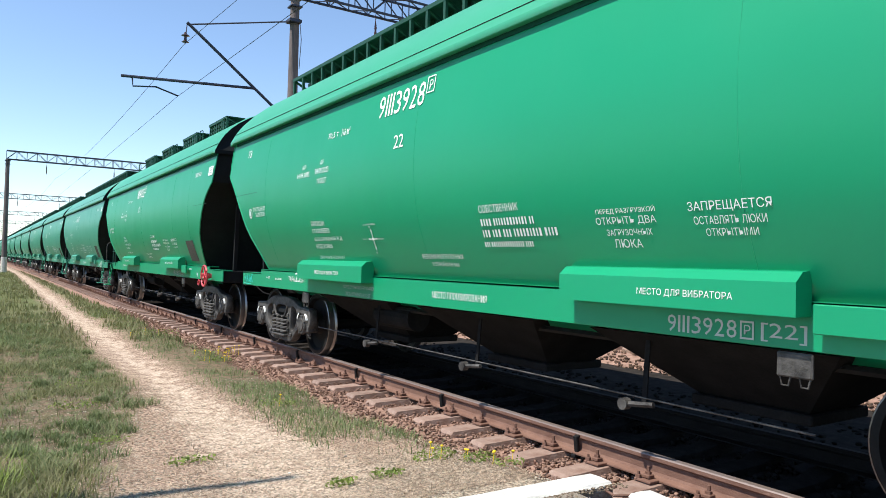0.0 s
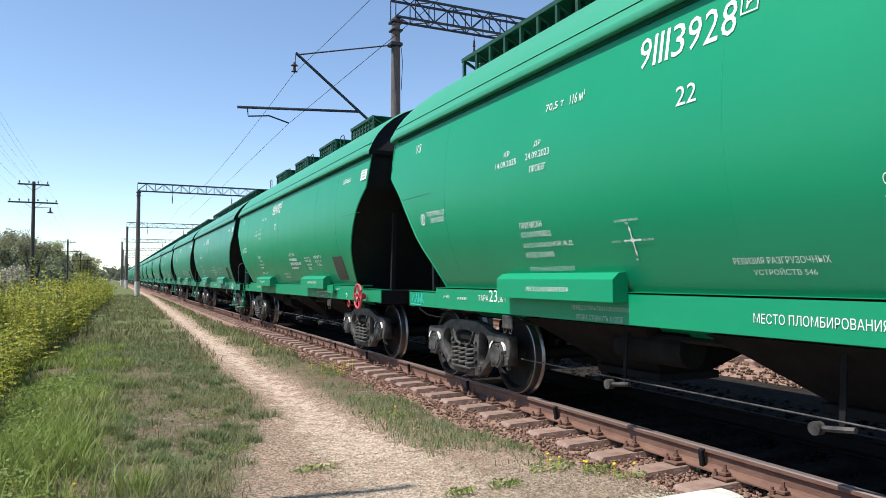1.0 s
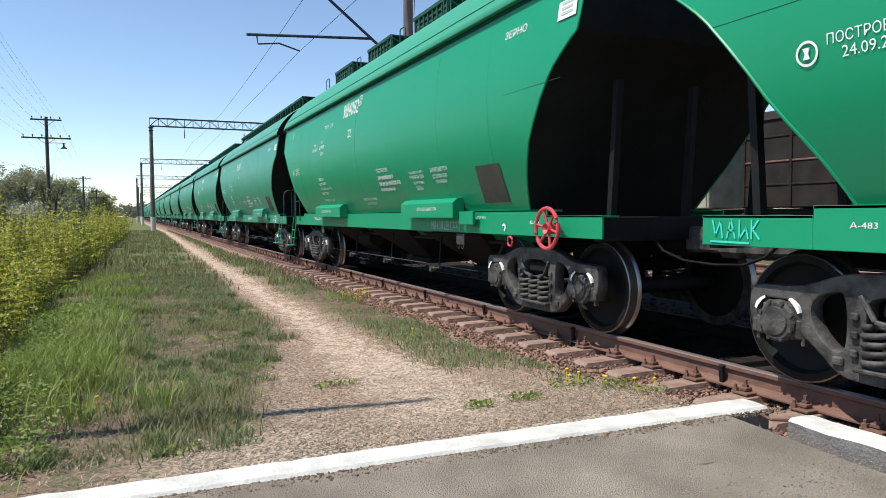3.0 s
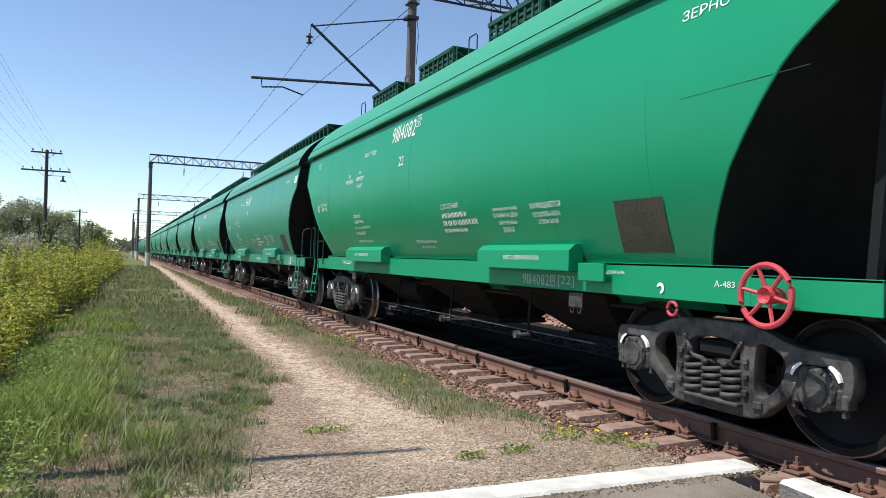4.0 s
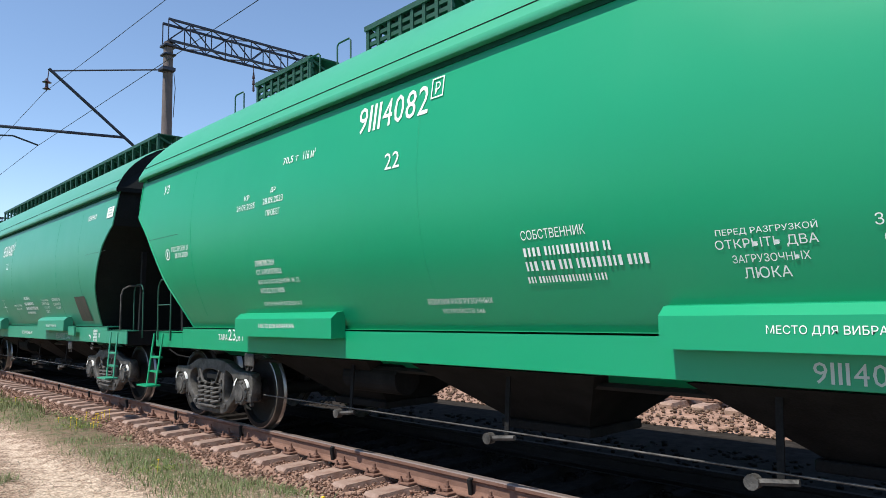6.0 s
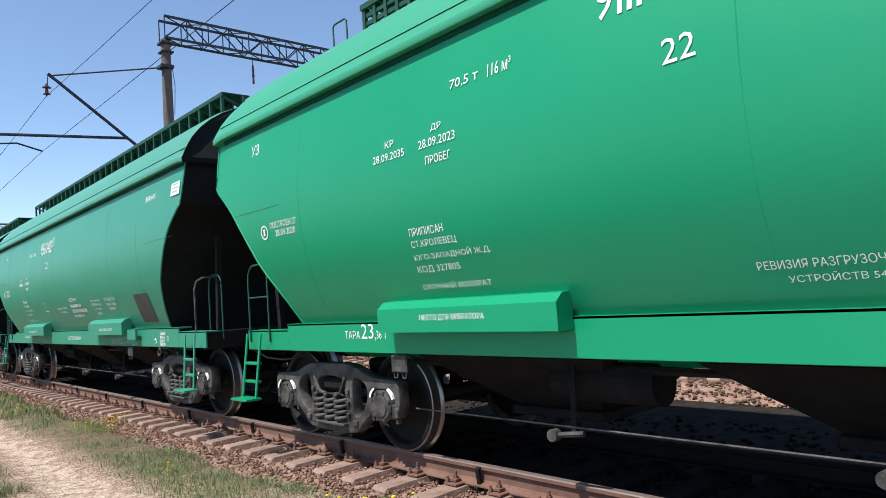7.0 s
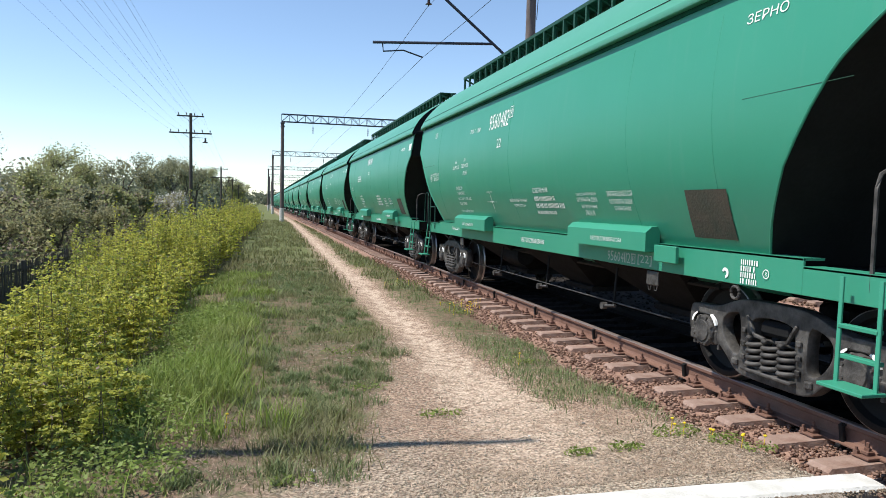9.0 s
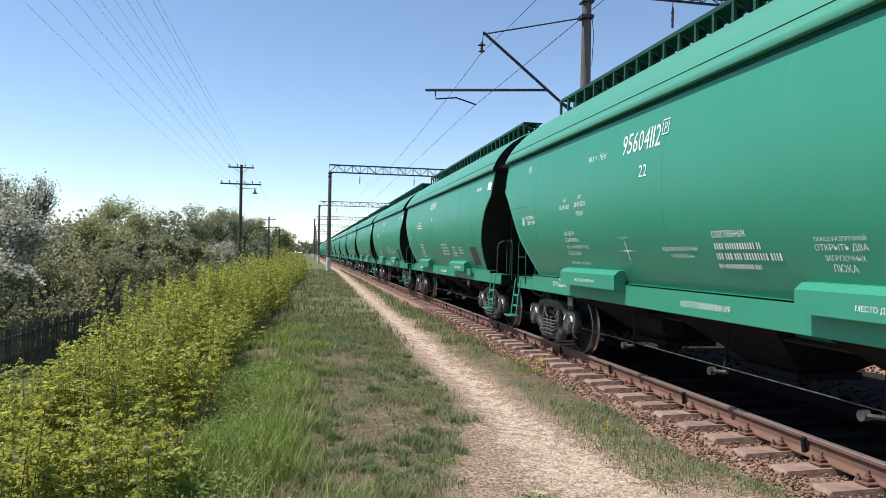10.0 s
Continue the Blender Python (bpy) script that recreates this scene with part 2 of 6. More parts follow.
def ground_material():
    """Sandy footpath, trodden dry turf, green verge and stony shoulder on one sheet."""
    m = bpy.data.materials.new("verge_soil")
    m.use_nodes = True
    t = m.node_tree
    b = t.nodes["Principled BSDF"]
    b.inputs["Roughness"].default_value = 0.95
    b.inputs["Specular IOR Level"].default_value = 0.2
    co, sep = t.nodes.new("ShaderNodeTexCoord"), t.nodes.new("ShaderNodeSeparateXYZ")
    t.links.new(co.outputs["Object"], sep.inputs[0])

    def noise_at(scale, detail=4.0):
        n = t.nodes.new("ShaderNodeTexNoise")
        n.inputs["Scale"].default_value, n.inputs["Detail"].default_value = scale, detail
        t.links.new(co.outputs["Object"], n.inputs["Vector"])
        return n.outputs[0]

    def op(kind, a, c):
        n = t.nodes.new("ShaderNodeMath")
        n.operation = kind
        for i, v in enumerate((a, c)):
            if isinstance(v, (int, float)):
                n.inputs[i].default_value = v
            else:
                t.links.new(v, n.inputs[i])
        return n.outputs[0]

    def span(src, a, c):
        r = t.nodes.new("ShaderNodeMapRange")
        r.interpolation_type = "SMOOTHSTEP"
        r.inputs["From Min"].default_value, r.inputs["From Max"].default_value = a, c
        t.links.new(src, r.inputs["Value"])
        return r.outputs[0]

    def blend(fac, a, c):
        mx = t.nodes.new("ShaderNodeMix")
        mx.data_type = "RGBA"
        t.links.new(fac, mx.inputs[0])
        for sock, v in ((mx.inputs[6], a), (mx.inputs[7], c)):
            if isinstance(v, tuple):
                sock.default_value = (*v, 1)
            else:
                t.links.new(v, sock)
        return mx.outputs[2]

    n1, n2, n3, n4 = noise_at(0.8), noise_at(3.5), noise_at(38, 6), noise_at(9.0, 5)
    x = op("ADD", sep.outputs[0], op("MULTIPLY", op("SUBTRACT", n2, 0.5), 0.7))
    y = op("ADD", sep.outputs[1], op("MULTIPLY", op("SUBTRACT", n1, 0.5), 2.5))
    # half width of the bare strip: narrow far off, a wide trodden patch by the road
    near = op("SUBTRACT", 1.0, span(y, 4.6, 9.5))
    off = op("ABSOLUTE", op("SUBTRACT", x, op("MINIMUM", op("ADD", 2.05, op("MULTIPLY", sep.outputs[1], 0.0135)), 2.9)), 0.0)
    core = op("ADD", 0.10, op("MULTIPLY", near, 0.34))
    edge = op("SUBTRACT", off, core)
    bare = op("SUBTRACT", 1.0, span(op("ADD", edge, op("MULTIPLY", op("SUBTRACT", n4, 0.5), 0.9)), -0.1, 0.22))
    trod = op("SUBTRACT", 1.0, span(op("SUBTRACT", off, op("ADD", 0.22, op("MULTIPLY", near, 0.85))), 0.0, 0.5))
    turf = blend(span(n4, 0.38, 0.62), (0.10, 0.105, 0.05), (0.20, 0.135, 0.095))
    turf = blend(op("MULTIPLY", span(y, 11.0, 30.0), 0.75), turf, (0.115, 0.145, 0.05))
    straw = blend(span(n3, 0.35, 0.65), (0.14, 0.09, 0.065), (0.45, 0.325, 0.24))
    sand = blend(span(n3, 0.3, 0.7), (0.31, 0.23, 0.17), (0.66, 0.52, 0.41))
    litter = span(n4, 0.50, 0.60)
    sand = blend(op("MULTIPLY", litter, 0.65), sand, straw)
    col = blend(trod, turf, straw)
    col = blend(bare, col, sand)
    gravel = op("SUBTRACT", 1.0, span(y, 3.7, 5.0))
    col = blend(op("MULTIPLY", gravel, span(x, -0.6, 0.6)), col, blend(span(n3, 0.35, 0.65), (0.18, 0.135, 0.10), (0.50, 0.40, 0.305)))
    stony = span(x, 3.25, 3.6)
    col = blend(stony, col, blend(span(n3, 0.35, 0.65), (0.13, 0.08, 0.06), (0.24, 0.16, 0.12)))
    wet = span(sep.outputs[0], -1.0, -4.0)
    far = span(sep.outputs[0], 14.0, 20.0)
    col = blend(op("MAXIMUM", wet, far), col, (0.09, 0.11, 0.035))
    t.links.new(col, b.inputs["Base Color"])
    bp = t.nodes.new("ShaderNodeBump")
    bp.inputs["Strength"].default_value, bp.inputs["Distance"].default_value = 0.8, 0.03
    t.links.new(op("ADD", n3, op("MULTIPLY", n2, 0.6)), bp.inputs["Height"])
    t.links.new(bp.outputs[0], b.inputs["Normal"])
    return m


SOIL = ground_material()


# ---- building helpers ----
def finish(name, bm, material, parent=None, label="", smooth=False):
    me = bpy.data.meshes.new(name)
    bmesh.ops.recalc_face_normals(bm, faces=bm.faces)
    bm.to_mesh(me)
    bm.free()
    for mt in material if isinstance(material, (list, tuple)) else [material]:
        me.materials.append(mt)
    if smooth:
        me.shade_smooth()
        me.set_sharp_from_angle(angle=radians(38))
    ob = new(name, me)
    ob.parent = parent
    return tagged(ob, label)


part = finish


def empty(name, place=(0, 0, 0)):
    ob = new(name)
    ob.empty_display_size = 0.2
    ob.location = place
    return ob


def box(bm, c, size, turn=None, bevel=0.0, mi=0):
    m = Matrix.Translation(c) @ (turn or Matrix.Identity(4)) @ Matrix.Diagonal((*size, 1))
    got = bmesh.ops.create_cube(bm, size=1, matrix=m)
    if bevel:
        edges = list({e for v in got["verts"] for e in v.link_edges})
        got = bmesh.ops.bevel(bm, geom=edges, offset=bevel, segments=1, affect="EDGES", profile=0.5)
    if mi:
        for f in {f for v in got["verts"] for f in v.link_faces}:
            f.material_index = mi


def beam(bm, p, q, w, d, bevel=0.0):
    """A bar from p to q, w wide and d deep (d along x where it can)."""
    p, q = Vector(p), Vector(q)
    ax = (q - p).normalized()
    side = Vector((1, 0, 0)) if abs(ax.x) < 0.9 else Vector((0, 1, 0))
    up = ax.cross(side).normalized()
    side = up.cross(ax)
    turn = Matrix((side, up, ax)).transposed().to_4x4()
    box(bm, (p + q) / 2, (d, w, (q - p).length), turn, bevel)


def tube(bm, pts, r, n=6, closed=False, r_end=None):
    pts = [Vector(p) for p in pts]
    rings = []
    for i, p in enumerate(pts):
        a = pts[i - 1] if i or closed else p
        c = pts[(i + 1) % len(pts)] if i + 1 < len(pts) or closed else p
        ax = (c - a).normalized()
        ref = Vector((0, 0, 1)) if abs(ax.z) < 0.95 else Vector((0, 1, 0))
        s = ax.cross(ref).normalized()
        u = s.cross(ax)
        rad = r if r_end is None else r + (r_end - r) * i / (len(pts) - 1)
        rings.append([bm.verts.new(p + rad * (math.cos(k * math.tau / n) * s + math.sin(k * math.tau / n) * u)) for k in range(n)])
    for i in range(len(rings) if closed else len(rings) - 1):
        a, c = rings[i], rings[(i + 1) % len(rings)]
        for k in range(n):
            bm.faces.new((a[k], a[(k + 1) % n], c[(k + 1) % n], c[k]))
    if not closed:
        bm.faces.new(rings[0][::-1])
        bm.faces.new(rings[-1])


def lathe(bm, profile, axis="x", n=32, at=(0, 0, 0), mi=None):
    """Turns a profile of (along the axis, radius) round the axis."""
    rings = []
    for a, r in profile:
        ring = []
        for k in range(n):
            c, s = math.cos(k * math.tau / n) * r, math.sin(k * math.tau / n) * r
            v = {"x": (a, c, s), "y": (c, a, s), "z": (c, s, a)}[axis]
            ring.append(bm.verts.new(Vector(v) + Vector(at)))
        rings.append(ring)
    for i in range(len(rings) - 1):
        for k in range(n):
            f = bm.faces.new((rings[i][k], rings[i][(k + 1) % n], rings[i + 1][(k + 1) % n], rings[i + 1][k]))
            if mi:
                f.material_index = mi[i]
    if profile[0][1] > 1e-6:
        bm.faces.new(rings[0])
    if profile[-1][1] > 1e-6:
        bm.faces.new(rings[-1])


def sheet(bm, grid):
    vs = [[bm.verts.new(p) for p in row] for row in grid]
    for a, c in zip(vs, vs[1:]):
        for k in range(len(a) - 1):
            bm.faces.new((a[k], a[k + 1], c[k + 1], c[k]))


def soup(name, verts, faces, material, parent=None, label="", mats=None):
    """One mesh out of arrays of many small pieces."""
    me = bpy.data.meshes.new(name)
    verts, faces = np.asarray(verts, np.float32), np.asarray(faces, np.int32)
    me.vertices.add(len(verts))
    me.vertices.foreach_set("co", verts.ravel())
    k = faces.shape[1]
    me.loops.add(faces.size)
    me.loops.foreach_set("vertex_index", faces.ravel())
    me.polygons.add(len(faces))
    me.polygons.foreach_set("loop_start", np.arange(0, faces.size, k, dtype=np.int32))
    for mt in material if isinstance(material, (list, tuple)) else [material]:
        me.materials.append(mt)
    if mats is not None:
        me.polygons.foreach_set("material_index", np.asarray(mats, np.int32))
    me.update(calc_edges=True)
    me.validate()
    ob = new(name, me)
    ob.parent = parent
    return tagged(ob, label)


def path_x(y):
    """The middle line of the footpath."""
    return min(2.05 + 0.0135 * y, 2.9)


def height(x, y):
    """The lie of the ground."""
    z = 0.0
    if x < -0.7:
        z -= 0.24 * min(-0.7 - x, 5.5) * (0.55 + 0.45 * min(1, max(0, y - 3) / 6))
    if x > 3.45:
        z -= 0.24 * min(1, (x - 3.45) / 0.45) * (1 - min(1, max(0, x - 14.5) / 3))
    if x < 4 and y < 6.5:
        near = min(1, (6.5 - y) / 3.0)
        z += 0.15 * near * near * (3 - 2 * near) * min(1, max(0, (x + 3) / 2))
    if -1.5 < x < 3.3:
        z -= 0.05 * math.exp(-((x - path_x(y)) / 0.35) ** 2) * min(1, max(0, (y - 5) / 4))
    z += 0.035 * (noise.noise((x * 0.9, y * 0.9, 0.3))) + (0.12 * noise.noise((x * 0.25, y * 0.25, 1.7)) if x < -1 else 0)
    return z


# ---- ground, road, kerbs ----
def build_ground():
    xs = [-900, -400, -200, -100, -60, -40, -30, -24, -19, -15, -12, -10] + [-9 + 0.5 * i for i in range(8)]
    xs += [-5 + 0.22 * i for i in range(41)] + [4.1, 4.6, 5.2, 6, 7, 8, 9, 10, 12, 15, 20, 30, 50, 100, 200, 400, 900]
    ys = [-300, -100, -40, -20, -10, -5, -2, 0, 1, 2] + [2.6 + 0.25 * i for i in range(42)] + [13.2 + 0.6 * i for i in range(30)]
    ys += [32 + 2 * i for i in range(20)] + [75, 80, 90, 100, 120, 150, 200, 300, 450, 700, 1100, 1800, 3000]
    bm = bmesh.new()
    sheet(bm, [[(x, y, height(x, y)) for x in xs] for y in ys])
    tagged(finish("ground", bm, SOIL, smooth=True), "trodden grassy verge with a sandy footpath beside the track", "ground", kind="structure")
    # road slab, with a crumbled edge along the kerb
    bm = bmesh.new()
    gx = [-30, -20, -12] + [-8 + 0.4 * i for i in range(29)]
    gy = [-30, -20, -12, -8] + [-5 + 0.4 * i for i in range(21)] + [3.22]
    top = [[(x, y, 0.228 + 0.006 * noise.noise((x * 2, y * 2, 5)) + 0.028 * min(1, max(0, (y - 2.3) / 0.6))) for x in gx] for y in gy]
    sheet(bm, top)
    n = len(gx)
    sheet(bm, [[top[-1][i] for i in range(n)], [(p[0], p[1], -0.3) for p in top[-1]]])
    sheet(bm, [[row[-1] for row in top], [(row[-1][0], row[-1][1], -0.3) for row in top]])
    tagged(finish("road", bm, ASPHALT), "worn grey gritty asphalt of the level crossing road", "road", kind="structure")


def kerb(name, back, front, top, foot, label):
    """A kerb stone run between two lines of (x, y): whitewashed on top, bare on its face."""
    root = empty(name)
    count = 3
    for i in range(count):
        a, c = i / count, (i + 1) / count
        cs = [Vector(back[0]).lerp(Vector(back[1]), a), Vector(back[0]).lerp(Vector(back[1]), c),
              Vector(front[0]).lerp(Vector(front[1]), c), Vector(front[0]).lerp(Vector(front[1]), a)]
        bm = bmesh.new()
        rows = []
        steps = 60
        for k in range(steps + 1):
            p, q = cs[0].lerp(cs[1], k / steps), cs[3].lerp(cs[2], k / steps)
            j = lambda s: 0.006 * noise.noise((p.x * 9, p.y * 9, s))
            zt = top + j(3)
            mid = (p + q) / 2
            rows.append([(p.x, p.y, foot), (p.x, p.y, zt - 0.03), (*(p.lerp(q, 0.1)), zt), (*mid, zt + 0.004), (*(p.lerp(q, 0.9)), zt),
                         (q.x + j(5), q.y + j(7), zt - 0.02 + j(8) * 1.5), (q.x + j(1), q.y + j(2), zt - 0.045 + j(9) * 2), (q.x, q.y, foot)])
        sheet(bm, rows)
        bm.faces.index_update()
        for f in bm.faces:
            f.material_index = 1 if f.index % 7 >= 5 else 0
        bm.faces.new([v for v in bm.verts][:8])
        bm.faces.new([v for v in bm.verts][-8:])
        part("kerb_stone", bm, [KERB, RAWKERB], root)
    return tagged(root, label, "kerb", kind="structure")


# ---- track ----
def rail_profile():
    half = [(0.075, 0), (0.075, 0.012), (0.02, 0.03), (0.0095, 0.05), (0.0095, 0.125), (0.035, 0.142), (0.0365, 0.17), (0.03, 0.18)]
    return half + [(-x, z) for x, z in reversed(half)]


def build_track(xc, y0, y1, label):
    root = empty("railway_track", (xc, 0, 0))
    prof = rail_profile()
    for sx in (-1, 1):
        bm = bmesh.new()
        step = 500.0
        y = y0
        while y < y1:
            a = min(y + step - 0.008, y1)
            r0 = [bm.verts.new((sx * 0.797 + x, y, ZR - 0.18 + z)) for x, z in prof]
            r1 = [bm.verts.new((sx * 0.797 + x, a, ZR - 0.18 + z)) for x, z in prof]
            for k in range(len(prof)):
                f = bm.faces.new((r0[k], r0[(k + 1) % len(prof)], r1[(k + 1) % len(prof)], r1[k]))
                # the far rail under the train takes the shade colour, head included
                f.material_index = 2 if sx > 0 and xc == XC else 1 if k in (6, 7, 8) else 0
            bm.faces.new(r0)
            bm.faces.new(r1[::-1])
            y += step
        part("rail", bm, [RUST, SHINE, RAIL_SHADE], root)
    return tagged(root, label, "railway track", kind="structure")


def sleeper_mesh(dark=True):
    bm = bmesh.new()
    prof = [(-1.36, -0.03), (-1.33, 0.0), (-0.95, 0.008), (-0.72, 0.012), (-0.62, 0.015), (-0.45, -0.02), (0.45, -0.02), (0.62, 0.015), (0.95, 0.008), (1.33, 0.0), (1.36, -0.03)]
    rows = [[(x, -0.145, z - 0.16), (x, -0.105, z), (x, 0.105, z), (x, 0.145, z - 0.16)] for x, z in prof]
    grid = [[bm.verts.new(p) for p in row] for row in rows]
    for a, c in zip(grid, grid[1:]):
        for k in range(3):
            bm.faces.new((a[k], a[k + 1], c[k + 1], c[k]))
    bm.faces.new(grid[0])
    bm.faces.new(grid[-1][::-1])
    bmesh.ops.recalc_face_normals(bm, faces=bm.faces)
    me = bpy.data.meshes.new("sleeper")
    bm.to_mesh(me)
    bm.free()
    # dark paints the train's shade on all but the near sleeper ends
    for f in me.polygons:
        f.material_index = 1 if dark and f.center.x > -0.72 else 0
    me.materials.append(SLEEPER)
    me.materials.append(BED_SHADE)
    return me


def fastener_mesh():
    """Base plate, clip and two bolts with nuts on one side of a rail."""
    bm = bmesh.new()
    box(bm, (0, 0, 0.012), (0.36, 0.16, 0.02), bevel=0.004)
    for s in (-1, 1):
        box(bm, (s * 0.105, 0, 0.04), (0.07, 0.07, 0.03), bevel=0.006)
        lathe(bm, [(0.03, 0.026), (0.075, 0.026), (0.075, 0.014), (0.115, 0.014)], "z", 6, (s * 0.105, 0, 0))
        lathe(bm, [(0.02, 0.024), (0.05, 0.024), (0.05, 0.012), (0.075, 0.012)], "z", 6, (s * 0.16, 0.05, 0))
    bmesh.ops.recalc_face_normals(bm, faces=bm.faces)
    me = bpy.data.meshes.new("rail_fastener")
    bm.to_mesh(me)
    bm.free()
    me.materials.append(RUST)
    return me


def anchor_mesh():
    """A dark rail anchor that grips the rail foot and web."""
    bm = bmesh.new()
    box(bm, (-0.05, 0, 0.085), (0.035, 0.045, 0.15), Matrix.Rotation(radians(-8), 4, "Y"), 0.006)
    box(bm, (-0.03, 0, 0.155), (0.05, 0.05, 0.02), bevel=0.004)
    box(bm, (-0.02, 0, -0.01), (0.15, 0.05, 0.025), bevel=0.004)
    bmesh.ops.recalc_face_normals(bm, faces=bm.faces)
    me = bpy.data.meshes.new("rail_anchor")
    bm.to_mesh(me)
    bm.free()
    me.materials.append(BLACK)
    return me


def stones(name, count, place, size, material, parent, label="", flat=0.7):
    """Broken stones: squashed, uneven eight-cornered lumps."""
    rng = np.random.default_rng(7 + count)
    base = np.array([[x, y, z] for x in (-1, 1) for y in (-1, 1) for z in (-1, 1)], float) * 0.5
    quads = np.array([[0, 1, 3, 2], [4, 6, 7, 5], [0, 4, 5, 1], [2, 3, 7, 6], [0, 2, 6, 4], [1, 5, 7, 3]])
    vs, fs = [], []
    for i in range(count):
        p = place(rng)
        s = size * rng.uniform(0.5, 1.25)
        b = base * (1 + rng.uniform(-0.45, 0.25, (8, 1))) * [s, s * rng.uniform(0.6, 1), s * flat]
        a, e = rng.uniform(0, 6.28), rng.uniform(-0.5, 0.5)
        ca, sa, ce, se = math.cos(a), math.sin(a), math.cos(e), math.sin(e)
        b = b @ np.array([[1, 0, 0], [0, ce, -se], [0, se, ce]]).T @ np.array([[ca, -sa, 0], [sa, ca, 0], [0, 0, 1]]).T
        vs.append(b + p)
        fs.append(quads + 8 * i)
    return soup(name, np.concatenate(vs), np.concatenate(fs), material, parent, label)


# ---- hopper wagon; its own space: x across, y along (far end +), z over the rail tops ----
HH = [0.9, 1.0, 1.2, 1.4, 1.55, 1.7, 1.85, 2.0, 2.2, 2.4, 2.6, 2.7, 2.8, 2.9, 2.96, 3.1, 3.2, 3.45, 3.53]
HW = [0.76, 0.92, 1.165, 1.258, 1.325, 1.385, 1.44, 1.48, 1.512, 1.53, 1.534, 1.531, 1.525, 1.516, 1.509, 1.492, 1.478, 1.437, 1.422]
HL = [5.3, 5.35, 5.45, 5.54, 5.62, 5.72, 5.83, 5.94, 6.08, 6.24, 6.42, 6.53, 6.66, 6.80, 6.86, 6.87, 6.88, 6.90, 6.90]
ROOF = [(1.38, 3.54), (1.485, 3.532), (1.503, 3.536), (1.507, 3.542), (1.507, 3.598), (1.503, 3.607), (1.497, 3.614), (1.452, 3.705), (1.40, 3.80), (1.31, 3.925),
        (1.17, 4.075), (0.98, 4.23), (0.75, 4.375), (0.5, 4.49), (0.25, 4.555), (0.0, 4.57)]
HN = [5.1, 5.15, 5.27, 5.37, 5.45, 5.54, 5.64, 5.73, 5.88, 6.03, 6.19, 6.29, 6.42, 6.56, 6.65, 6.68, 6.69, 6.70, 6.70]
SILL = 1.265


def wide(h):
    return float(np.interp(h, HH, HW))


def long_at(h):
    return float(np.interp(h, HH, HL))


def roof_z(u):
    return float(np.interp(-abs(u), [-r[0] for r in ROOF[4:]], [r[1] for r in ROOF[4:]]))


def hull(paint_m, root):
    bm = bmesh.new()
    for sx in (-1, 1):
        rows = []
        for h, w, l, ln in zip(HH, HW, HL, HN):
            row = []
            for k in range(25):
                y = -ln + (l + ln) * k / 24
                d = 0.004 * noise.noise((y * 0.8, h * 1.2, sx * 3.0))
                row.append((sx * (w + d), y, h))
            rows.append(row)
        sheet(bm, rows)
    sheet(bm, [[(-HW[0], -HL[0], HH[0]), (HW[0], -HL[0], HH[0])], [(-HW[0], HL[0], HH[0]), (HW[0], HL[0], HH[0])]])
    part("hull", bm, paint_m, root, smooth=True)
    # end sheets are near-black, unlike the sides
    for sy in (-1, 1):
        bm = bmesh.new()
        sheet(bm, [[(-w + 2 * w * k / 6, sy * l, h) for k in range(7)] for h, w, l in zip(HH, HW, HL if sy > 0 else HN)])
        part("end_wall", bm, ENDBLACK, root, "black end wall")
    # narrow vertical corner strips where side and end sheets meet
    for sx in (-1, 1):
        for sy in (-1, 1):
            bm = bmesh.new()
            tube(bm, [(sx * w, sy * l, h) for h, w, l in zip(HH, HW, HL if sy > 0 else HN)][2:], 0.012, 6)
            part("corner_bead", bm, paint_m, root, smooth=True)


def roof(paint_m, root):
    paint_m = TEAL_ROOF if paint_m is TEAL else GREEN_ROOF
    bm = bmesh.new()
    us = [(-u, z) for u, z in ROOF] + [(u, z) for u, z in reversed(ROOF[:-1])]
    rows = []
    for f in [-1, -0.97] + [-0.9 + 0.15 * k for k in range(13)] + [0.97, 1]:
        row = []
        for u, z in us:
            l = (6.92 if f > 0 else 6.78) - 0.42 * max(0, (z - 3.6) / 0.93) ** 1.6
            y = f * l
            row.append((u, y, z - (0.025 if abs(f) == 1 else 0)))
        rows.append(row)
    sheet(bm, rows)
    part("roof", bm, paint_m, root, smooth=True)
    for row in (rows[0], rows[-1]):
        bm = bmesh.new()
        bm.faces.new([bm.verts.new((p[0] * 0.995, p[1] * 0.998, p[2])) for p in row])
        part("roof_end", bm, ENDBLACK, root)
    for sx in (-1, 1):
        bm = bmesh.new()
        beam(bm, (sx * 1.455, -6.8, 3.705), (sx * 1.455, 6.8, 3.705), 0.006, 0.009)
        part("roof_seam", bm, BLACK, root)
        # dark strip that paints in the shade under the roof edge
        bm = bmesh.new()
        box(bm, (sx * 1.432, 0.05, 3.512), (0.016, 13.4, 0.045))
        part("eave_shade", bm, EAVE_SHADE, root)


